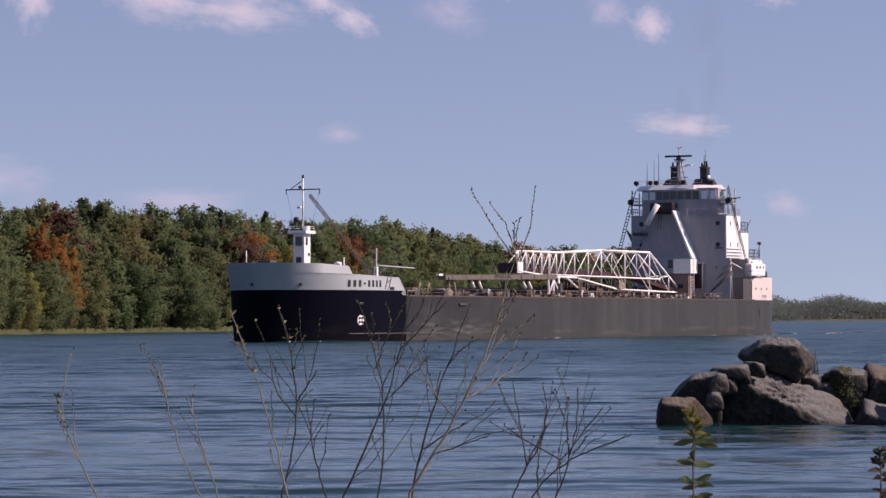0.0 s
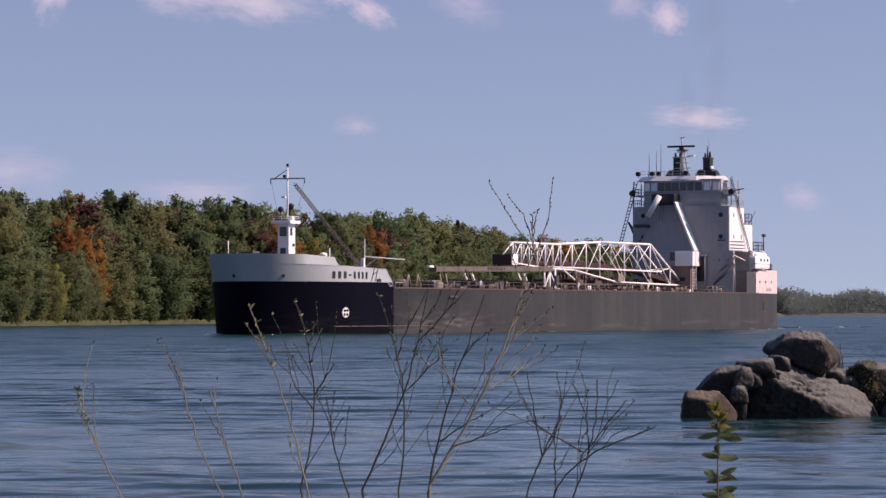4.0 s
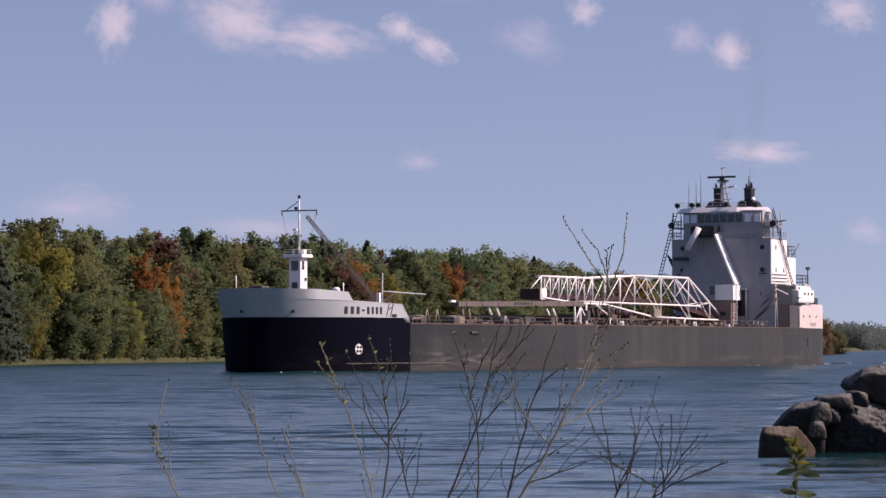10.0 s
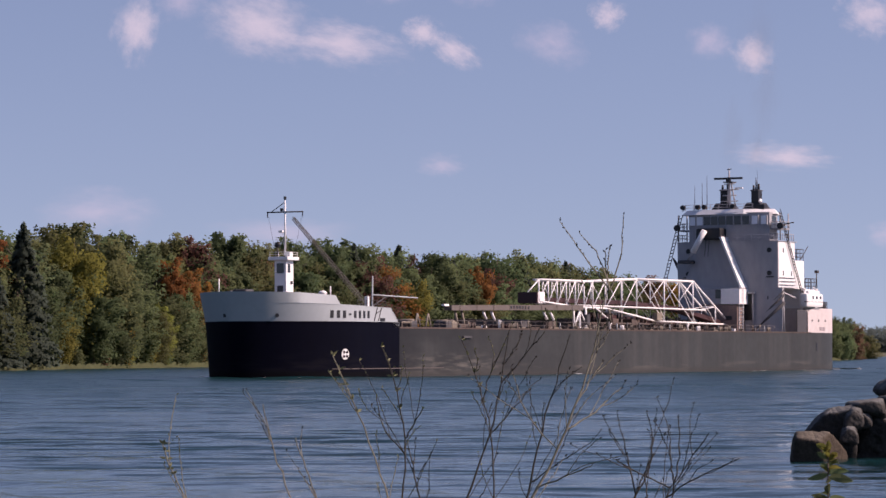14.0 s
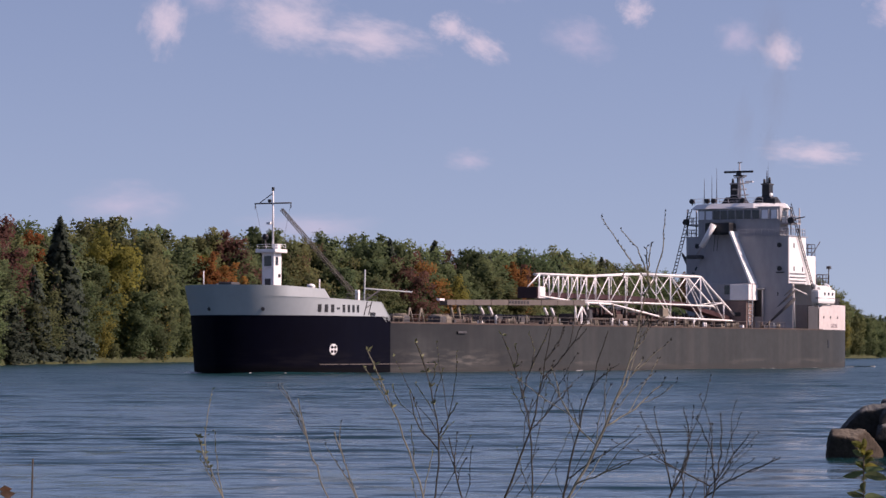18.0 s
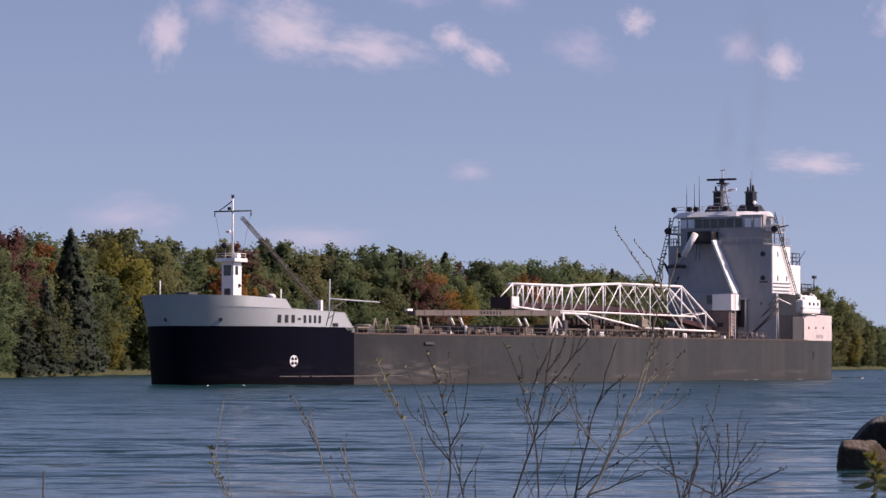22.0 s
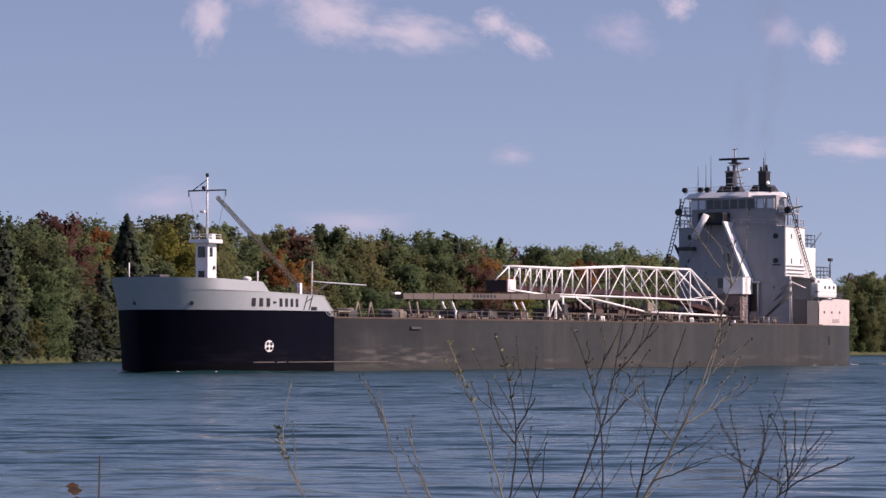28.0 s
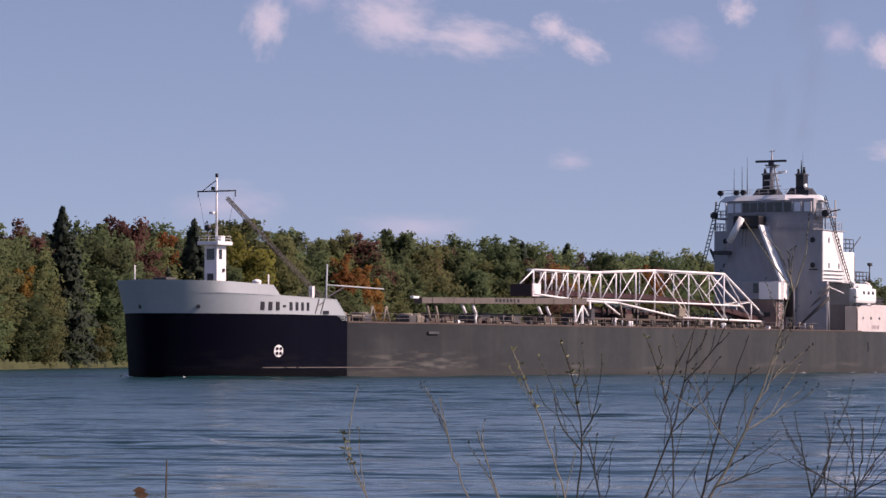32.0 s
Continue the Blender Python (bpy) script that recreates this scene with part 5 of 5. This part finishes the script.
def build_moss():
    """Tufts that sit on the skin of the boulder, on one shoulder and low on its face."""
    rng = random.Random(4)
    verts, faces, norms = [], [], []
    for v in MOSSY.data.vertices:
        p, n = v.co, v.normal
        shoulder = p.x < 0.1 and -0.25 < p.z < 0.62 and p.y < 0.1 and noise.noise(p * 2.4 + Vector((5, 0, 0))) > -0.35
        hem = 0.0 < p.x < 0.6 and -0.62 < p.z < -0.42 and p.y < -0.2
        if shoulder or hem:
            for k in range(5):
                c = p + n * rng.uniform(0.0, 0.05) + Vector((rng.gauss(0, 0.03), rng.gauss(0, 0.03), rng.gauss(0, 0.03)))
                leaf_quad(verts, faces, norms, c, rng.uniform(0.022, 0.055), (n + Vector((0.2, -0.2, 0.5))).normalized(), rng, 0.4)
    o = new("moss", leaf_mesh("moss", verts, faces, norms, LEAF["olive"]))
    o.parent = MOSSY
    tagged(o, "yellow green moss and small leaves", kind="stuff")


build_moss()

# ---- bare shrub and leafy stems on the near bank, about nine metres off ----
NEAR = 9.0


def near_point(px, py, away=NEAR):
    """A place on the upright plane at that distance; px, py count across and down from the line straight ahead, in hundredths of a degree or so."""
    return Vector((away * (px - 784) / 5500, away, EYE + away * ((441 - py) / 5500 + 0.0331)))


def twig_tube(bm, pts, r0, r1):
    rings = []
    n = 5
    for i, p in enumerate(pts):
        d = (pts[min(i + 1, len(pts) - 1)] - pts[max(i - 1, 0)]).normalized()
        a = d.orthogonal().normalized()
        b = d.cross(a)
        r = r0 + (r1 - r0) * i / (len(pts) - 1)
        rings.append([bm.verts.new(p + (a * math.cos(k * 6.283 / n) + b * math.sin(k * 6.283 / n)) * r) for k in range(n)])
    for s, t in zip(rings, rings[1:]):
        for k in range(n):
            bm.faces.new((s[k], s[(k + 1) % n], t[(k + 1) % n], t[k]))
    bm.faces.new(rings[-1])


def bend(a, b, sag, n, rng, wild=0.006):
    out = []
    side = (b - a).cross(Vector((0, 1, 0))).normalized()
    for i in range(n + 1):
        f = i / n
        out.append(a.lerp(b, f) + side * sag * math.sin(math.pi * f) + Vector((rng.gauss(0, wild), rng.gauss(0, wild), rng.gauss(0, wild))) * (0 if i in (0, n) else 0.35))
    return out


SWAYING = []
# foot and tip of each stem, as bearings on that plane, its bow and its side twigs
STEMS = [(905, 930, 1072, 500, -0.03, 12), (912, 940, 996, 590, 0.015, 9), (790, 940, 890, 585, -0.025, 9), (856, 940, 806, 600, -0.045, 8),
         (684, 940, 660, 612, -0.05, 8), (690, 940, 574, 628, -0.012, 7), (1128, 930, 1245, 766, 0.0, 5), (1160, 940, 1192, 733, -0.02, 4),
         (1088, 930, 1142, 800, 0.0, 4), (1130, 940, 1127, 832, 0.0, 3), (572, 940, 512, 772, 0.0, 4), (350, 940, 276, 782, 0.01, 4), (540, 950, 452, 712, 0.02, 4), (760, 950, 712, 780, 0.01, 5)]
PALE = (0, 5, 10, 11, 12)
# long side branches: the stem they grow from, foot, tip, bow
BRANCHES = [(0, 942, 795, 897, 655, 0.02), (4, 704, 768, 732, 722, 0.0), (0, 988, 760, 1097, 676, -0.01), (0, 975, 730, 1058, 640, 0.0), (0, 940, 870, 1037, 823, 0.0),
            (6, 1150, 870, 1296, 813, 0.01), (7, 1164, 855, 1175, 786, 0.0), (2, 848, 762, 925, 690, 0.0), (2, 892, 670, 950, 590, 0.0), (3, 852, 700, 880, 610, 0.01),
            (1, 930, 850, 1000, 800, 0.0), (4, 698, 808, 650, 700, 0.02), (6, 1140, 860, 1083, 815, 0.0), (8, 1110, 860, 1130, 728, -0.03), (8, 1090, 870, 1077, 728, 0.0)]


def build_shrub():
    rng = random.Random(21)
    shrub = thing("shrub", "bare willow shrub with thin budding twigs", "shrub")
    shrub.matrix_basis = pose(0.25, NEAR, 1.55)
    for k, (bx, by, tx, ty, sag, twigs) in enumerate(STEMS):
        away = NEAR + rng.uniform(-0.7, 0.7)
        foot, tip = near_point(bx, by, away), near_point(tx, ty, away)
        low = Vector((0.25 + (foot.x - 0.25) * 0.35, away, 1.5))
        path = bend(low, foot, 0.0, 4, rng, 0.01)[:-1] + bend(foot, tip, sag, 12, rng)
        mat = TWIG if k in PALE else TWIG_DARK
        bm = B()
        twig_tube(bm, [p - low for p in path], (0.0056, 0.0048, 0.0044, 0.0034, 0.0036, 0.0032)[k] if k < 6 else 0.0028, 0.0014)
        buds = []
        limbs = [path]
        for stem_no, fx, fy, ex, ey, bow in BRANCHES:
            if stem_no == k:
                want = near_point(fx, fy, away)
                start = min(path, key=lambda p: (p - want).length)
                q = bend(start, near_point(ex, ey, away + rng.uniform(-0.1, 0.1)), bow, 9, rng, 0.005)
                twig_tube(bm, [p - low for p in q], 0.0026, 0.0011)
                limbs.append(q)
                for p in q[3:]:
                    buds.append(p - low)
        twigs = int(twigs * 0.8)
        for j in range(twigs + 2 * (len(limbs) - 1)):
            limb = limbs[0] if j < twigs else limbs[1 + (j - twigs) // 2]
            i = rng.randrange(5 if j < twigs else 3, len(limb) - 2)
            o = limb[i]
            up = (limb[i + 1] - limb[i - 1]).normalized()
            out = (up + Vector((rng.choice((-1, 1)) * rng.uniform(0.15, 0.55), rng.gauss(0, 0.3), rng.uniform(-0.1, 0.2)))).normalized()
            e = o + out * rng.uniform(0.1, 0.3) * (1.15 - 0.6 * i / len(limb))
            q = bend(o, e, rng.uniform(-0.012, 0.012), 6, rng, 0.004)
            twig_tube(bm, [p - low for p in q], 0.0013, 0.0006)
            for p in q[2:]:
                buds.append(p - low)
        if k == 0:
            for ex, ey in ((984, 390), (1097, 380), (1019, 412), (1064, 442), (1073, 436)):
                q = bend(tip - Vector((0, 0, 0.02)), near_point(ex, ey, away), rng.uniform(-0.02, 0.02), 8, rng, 0.005)
                twig_tube(bm, [p - low for p in q], 0.0022, 0.001)
                for p in q[3:]:
                    buds.append(p - low)
        stem = part("stem", bm, mat, shrub)
        home = Matrix.Translation(low - Vector((0.25, NEAR, 1.55)))
        stem.matrix_basis = home
        lb = B()
        for p in path[9:]:
            buds.append(p - low)
        for p, nxt in zip(buds, buds[1:]):
            way = nxt - p
            way = way.normalized() if way.length < 0.06 else Vector((0.4, 0, 0.9))
            for s in range(2):
                c = p + (nxt - p) * (s / 2 if way.length and (nxt - p).length < 0.06 else 0.0)
                d = (way + Vector((rng.gauss(0, 0.35), rng.gauss(0, 0.35), rng.gauss(0, 0.2)))).normalized() * rng.uniform(0.006, 0.013)
                e = d.cross(Vector((0, 1, 0))).normalized() * rng.uniform(0.0014, 0.0022)
                lb.faces.new([lb.verts.new(x) for x in (c, c + d * 0.5 + e, c + d, c + d * 0.5 - e)])
        for p in path[-5:] if k in (3, 4, 5, 11) else ():
            for j in range(4):
                d = Vector((rng.gauss(0.2, 0.5), rng.gauss(0, 0.4), rng.gauss(0.5, 0.4))).normalized() * rng.uniform(0.01, 0.022)
                e = d.cross(Vector((0, 1, 0))).normalized() * rng.uniform(0.002, 0.0036)
                c = p - low
                lb.faces.new([lb.verts.new(x) for x in (c, c + d * 0.5 + e, c + d, c + d * 0.5 - e)])
        tagged(part("bud_growth", lb, BUD if k in (3, 4, 5, 11) else TWIG_DARK, stem, "small buds and dry leaf scraps"), kind="stuff")
        SWAYING.append((stem, home, 0.75 if k else 1.3))


def build_leafy_stem(px, py, away, size, leaves, mat, label, flower=None):
    rng = random.Random(int(px))
    plant = thing("leafy_plant", label, "plant", "leafy plants on the near bank")
    top = near_point(px, py, away)
    low = Vector((top.x + 0.03, away, 1.45))
    plant.matrix_basis = Matrix.Translation(low)
    path = bend(low, top, 0.015, 10, rng, 0.004)
    bm = B()
    twig_tube(bm, [p - low for p in path], 0.006, 0.002)
    part("stem", bm, BARK, plant)
    # a dense tuft at the tip, then whorls of larger drooping leaves down the stem
    reach = (top - low).length
    for k in range(leaves):
        tuft = k < 22
        down = rng.uniform(-0.01, 0.055) if tuft else 0.07 + 0.055 * ((k - 22) // 4) + rng.uniform(-0.012, 0.012)
        o = low.lerp(top, max(0.1, 1 - down / reach)) - low
        an = k * 1.75 + rng.uniform(-0.4, 0.4)
        out = Vector((math.cos(an), math.sin(an) * 0.5, rng.uniform(0.1, 1.3) if tuft else rng.uniform(-0.1, 0.8))).normalized()
        L = size * (rng.uniform(0.45, 0.75) if tuft else rng.uniform(0.6, 1.05))
        w = out.cross(Vector((rng.gauss(0, 0.6), -1, rng.gauss(0, 0.6)))).normalized() * L * 0.2
        n = out.cross(w).normalized()
        lb = B()
        rows = []
        for i in range(5):
            g = i / 4
            c = o + out * L * g + n * L * 0.12 * math.sin(g * 3.14) - Vector((0, 0, L * 0.25 * g * g))
            ww = w * math.sin(math.pi * min(0.97, 0.1 + 0.85 * g))
            rows.append([lb.verts.new(c - ww + n * 0.003), lb.verts.new(c), lb.verts.new(c + ww + n * 0.003)])
        for a, b in zip(rows, rows[1:]):
            for j in range(2):
                lb.faces.new((a[j], a[j + 1], b[j + 1], b[j]))
        part("leaf", lb, flower if flower and tuft and k % 4 else mat, plant)


def build_near_plants():
    build_leafy_stem(1452, 800, NEAR - 0.4, 0.064, 46, LEAF["green"], "leafy stem with yellow green tip leaves", LEAF["yellow"])
    build_leafy_stem(1786, 862, NEAR - 0.2, 0.05, 42, LEAF["maroon"], "dark reddish leafy stem on the near bank", LEAF["dark"])
    bm = B()
    rng = random.Random(2)
    thing_twig = thing("dead_stem", "thin dark dead stem on the near bank", "plant")
    low = near_point(-10, 1000)
    thing_twig.matrix_basis = Matrix.Translation((low.x, low.y, 1.5))
    tip = near_point(-15, 819)
    foot = Vector((low.x, low.y, 1.5))
    twig_tube(bm, [p - foot for p in bend(foot, tip, 0.01, 8, rng, 0.006)], 0.005, 0.0025)
    part("stem", bm, BARK, thing_twig)
    lb = B()
    for k in range(5):
        c = tip - foot + Vector((-0.073 + rng.gauss(0, 0.012), 0, -0.1 + rng.gauss(0, 0.008)))
        lb.faces.new([lb.verts.new(c + Vector(v)) for v in ((-0.02, 0, 0), (0, -0.01, 0.012), (0.02, 0, 0.002), (0, 0.01, -0.014))])
    part("dry_leaf", lb, DRYLEAF, thing_twig, "curled pale brown dry leaf")


def build_weed():
    rng = random.Random(8)
    weed = thing("dry_weed", "thin dry weed growing between the boulders", "plant")
    weed.matrix_basis = pose(15.05, 94.8, 1.3)
    for k in range(16):
        bm = B()
        a = Vector((rng.uniform(-0.15, 0.35), rng.uniform(-0.2, 0.2), 0))
        twig_tube(bm, bend(a, a + Vector((rng.gauss(0.05, 0.18), rng.gauss(0, 0.1), rng.uniform(0.35, 0.95))), rng.uniform(-0.06, 0.06), 5, rng, 0.02), 0.014, 0.006)
        part("stalk", bm, TWIG_DARK if k % 3 else TWIG, weed)


build_weed()
build_shrub()
build_near_plants()


# ---- clouds, smoke and foam ----
def veil(name, color, strength, lo, hi, scale, top):
    """A thin veil that thins out towards its rim and is broken by soft noise; it glows in place of daylight."""
    m = bpy.data.materials.new(name)
    m.use_nodes = True
    t = m.node_tree
    t.nodes.clear()
    out, mix = t.nodes.new("ShaderNodeOutputMaterial"), t.nodes.new("ShaderNodeMixShader")
    clear, glow = t.nodes.new("ShaderNodeBsdfTransparent"), t.nodes.new("ShaderNodeEmission")
    glow.inputs["Color"].default_value, glow.inputs["Strength"].default_value = (*color, 1), strength
    co, oi, n = t.nodes.new("ShaderNodeTexCoord"), t.nodes.new("ShaderNodeObjectInfo"), t.nodes.new("ShaderNodeTexNoise")
    add, ln, sub, r, q = (t.nodes.new("ShaderNodeVectorMath"), t.nodes.new("ShaderNodeVectorMath"), t.nodes.new("ShaderNodeMath"), t.nodes.new("ShaderNodeMapRange"), t.nodes.new("ShaderNodeMath"))
    far = t.nodes.new("ShaderNodeMath")
    far.operation = "MULTIPLY"
    far.inputs[1].default_value = 60
    t.links.new(oi.outputs["Random"], far.inputs[0])
    t.links.new(co.outputs["Object"], add.inputs[0])
    t.links.new(far.outputs[0], add.inputs[1])
    n.inputs["Scale"].default_value, n.inputs["Detail"].default_value, n.inputs["Roughness"].default_value = scale, 7, 0.62
    t.links.new(add.outputs["Vector"], n.inputs["Vector"])
    ln.operation = "LENGTH"
    t.links.new(co.outputs["Object"], ln.inputs[0])
    sub.operation, q.operation = "SUBTRACT", "MULTIPLY"
    q.inputs[1].default_value = 0.75
    t.links.new(ln.outputs["Value"], q.inputs[0])
    t.links.new(n.outputs["Fac"], sub.inputs[0])
    t.links.new(q.outputs[0], sub.inputs[1])
    r.interpolation_type = "SMOOTHSTEP"
    r.inputs["From Min"].default_value, r.inputs["From Max"].default_value, r.inputs["To Max"].default_value = lo, hi, top
    t.links.new(sub.outputs[0], r.inputs["Value"])
    t.links.new(r.outputs["Result"], mix.inputs[0])
    t.links.new(clear.outputs[0], mix.inputs[1])
    t.links.new(glow.outputs[0], mix.inputs[2])
    t.links.new(mix.outputs[0], out.inputs["Surface"])
    return m


def veil_sheet(name, mat, label, category, group, sx, sz, tilt):
    """A softly domed sheet, one unit in half-width, stretched to its size."""
    bm = B()
    n = 10
    grid = [[bm.verts.new((-1 + 2 * i / n, 0.05 * ((2 * i / n - 1) ** 2 + (2 * j / n - 1) ** 2), -1 + 2 * j / n)) for i in range(n + 1)] for j in range(n + 1)]
    for j in range(n):
        for i in range(n):
            bm.faces.new((grid[j][i], grid[j][i + 1], grid[j + 1][i + 1], grid[j + 1][i]))
    base = thing(name, label, category, group)
    o = part("veil", bm, mat, base)
    o.matrix_basis = Matrix.Rotation(radians(tilt), 4, "Y") @ Matrix.Diagonal((sx, 1, sz, 1))
    o.visible_shadow = False
    return base


# daylight on clouds and smoke is their own emission
CLOUD = veil("cloud glowing as if sunlit", (0.58, 0.59, 0.68), 1.0, -0.26, 0.62, 2.3, 0.72)
THIN_CLOUD = veil("thin cloud glowing as if sunlit", (0.6, 0.58, 0.7), 1.0, -0.3, 0.8, 1.7, 0.42)
SMOKE = veil("thin exhaust smoke", (0.17, 0.18, 0.22), 1.0, -0.3, 0.7, 1.3, 0.15)


def cloud_pose(az, el):
    d = 4400.0
    return pose(d * math.sin(radians(az)), d * math.cos(radians(az)), EYE + d * math.tan(radians(el)), 0, 0, -az)


CLOUDS = []
for az, el, w, h, tilt, thin in ((-5.7, 5.95, 0.55, 0.75, 10, 0), (-3.45, 6.05, 1.25, 0.75, 14, 0), (-1.9, 5.7, 1.35, 0.5, 10, 0), (-0.45, 5.9, 0.45, 0.35, 10, 0), (0.15, 5.55, 0.65, 0.32, 30, 0),
                                 (1.95, 5.7, 0.75, 0.45, 15, 1), (2.98, 6.2, 0.42, 0.35, 20, 0), (4.85, 5.7, 0.45, 0.4, 0, 1), (5.66, 5.45, 0.48, 0.45, 20, 0), (7.8, 6.15, 0.7, 0.5, 20, 0),
                                 (6.2, 3.58, 1.1, 0.3, 4, 0), (-0.1, 3.46, 0.5, 0.24, 5, 1), (-6.4, 2.6, 1.2, 0.5, 0, 1), (8.1, 2.1, 0.5, 0.32, 10, 1), (-4.9, 6.45, 0.5, 0.4, 0, 1),
                                 (-3.0, 2.2, 1.5, 0.35, 0, 1), (9.2, 6.3, 0.8, 0.4, 0, 0), (0.5, 6.7, 0.6, 0.4, 0, 1), (-1.0, 6.75, 0.7, 0.4, 0, 1)):
    CLOUDS.append((veil_sheet("cloud", THIN_CLOUD if thin else CLOUD, "thin faint cloud veil" if thin else "soft white fair weather cloud", "cloud", "clouds in the sky", w * 77, h * 77, tilt), az, el))


def build_bow_wave(wake):
    """A low glassy ridge that runs out and aft from the stem on both sides."""
    for side in (1, -1):
        bm = B()
        rows = []
        for i in range(22):
            f = i / 21
            u = 3.5 + 30 * f
            out = half_breadth(u, 0.2) + 0.2 + 7.5 * f ** 1.3
            h = 0.3 * (1 - f) ** 1.4 * min(1.0, 0.3 + 6 * f)
            w = 0.5 + 1.2 * f
            rows.append([bm.verts.new((-u, side * (out + d * w), -0.25 + (h + 0.25) * math.exp(-d * d * 1.6))) for d in (-1.6, -1.0, -0.5, -0.2, 0, 0.2, 0.5, 1.0, 1.6)])
        for a, b in zip(rows, rows[1:]):
            for j in range(8):
                bm.faces.new((a[j], b[j], b[j + 1], a[j + 1]))
        bmesh.ops.recalc_face_normals(bm, faces=bm.faces)
        part("bow_wave", bm, WATER, wake, "low bow wave ridge of river water", True)


def build_wake():
    """Smoke over the funnels and broken foam at the waterline; all of it goes with the ship."""
    wake = thing("ship_wake", "thin broken foam along the ship's waterline", "foam")
    build_bow_wave(wake)
    rng = random.Random(6)
    for u0, u1, v, n in ((5, 9, 0, 4), (196, 250, 7, 7), (60, 186, 10.6, 8)):
        for k in range(n):
            u = rng.uniform(u0, u1)
            off = (half_breadth(u, 0.2) + rng.uniform(0.05, 0.5)) if u < 192 else rng.uniform(-4, 9)
            L, w = (rng.uniform(5, 14), rng.uniform(0.1, 0.35)) if u > 190 else (rng.uniform(0.8, 3), rng.uniform(0.06, 0.15))
            bm = B()
            lo = [bm.verts.new((-u - L * 0.5 + L * i / 5, off + rng.gauss(0, 0.1) - w * math.sin(i / 5 * 3.14), 0.03)) for i in range(6)]
            hi = [bm.verts.new((-u - L * 0.5 + L * i / 5, off + rng.gauss(0, 0.1) + w * math.sin(i / 5 * 3.14), 0.09 + 0.08 * rng.random())) for i in range(6)]
            for i in range(5):
                bm.faces.new((lo[i], lo[i + 1], hi[i + 1], hi[i]))
            part("foam_fleck", bm, FOAM, wake)
    for u, v, z, sx, sz, tilt in ((167, 2.8, 38, 2.2, 6, 8), (168, 3.8, 47, 3.4, 8, 6), (167, -2.0, 40, 2.5, 8, 4), (170, 2.0, 58, 4.5, 9, 6)):
        bm = B()
        bmesh.ops.create_grid(bm, x_segments=6, y_segments=6, size=1)
        s = part("smoke_puff", bm, SMOKE, wake, "faint grey exhaust haze")
        s.matrix_basis = Matrix.Translation((-u, v, z)) @ Matrix.Rotation(radians(90), 4, "Z") @ Matrix.Rotation(radians(tilt), 4, "Y") @ Matrix.Rotation(radians(90), 4, "X") @ Matrix.Diagonal((sx, sz, 1, 1))
        s.visible_shadow = False
    return wake


WAKE = build_wake()


def motions():
    # the ship's stem: seconds, x, y, heading
    rows = []
    for i in range(17):
        t = 2.0 * i
        q = t - 16
        s, psi, turn = 2.9285 * q - 0.00072 * q * q, -2.07045, -0.000387 * q
        bend = 0.5 * 2.9285 * q * q * -0.000387
        x = -31.737 + s * math.cos(psi) - bend * math.sin(psi)
        y = 386.432 + s * math.sin(psi) + bend * math.cos(psi)
        rows.append((t, pose(x, y, 0, 0, 0, math.degrees(psi + turn))))
    walk(SHIP, rows)
    walk(WAKE, rows)
    walk(WATER_SHEET, [(0, pose(0, 0, 0)), (32, pose(-11, -7, 0))])
    for ob, az, el in CLOUDS:
        walk(ob, [(s, cloud_pose(az - 0.0412 * (s - 13), el + 0.003 * (s - 13))) for s in (0, 8, 16, 24, 32)])
    # branches sway in the wind about their feet
    for k, (ob, home, lean) in enumerate(SWAYING):
        sway = []
        for i in range(33):
            a = lerp([(0, 3.3), (1.5, 2.7), (3, 2.3), (4.5, 2.8), (6, 3.5), (7.5, 2.4), (9, 2.0), (10, 2.2), (11.6, 1.7), (13, 0.1), (14.5, 0.0), (17.4, 0.3), (20.4, 0.6), (22, 0.0), (23.3, 0.2), (26, 0.9), (29, 1.6), (32, 1.4)], i) + lean * (0.25 * math.sin(i * 0.9 + k * 1.7) + 0.2 * math.sin(i * 2.1 + k))
            sway.append((float(i), home @ pose(0, 0, 0, 0, a, 0)))
        walk(ob, sway)


motions()
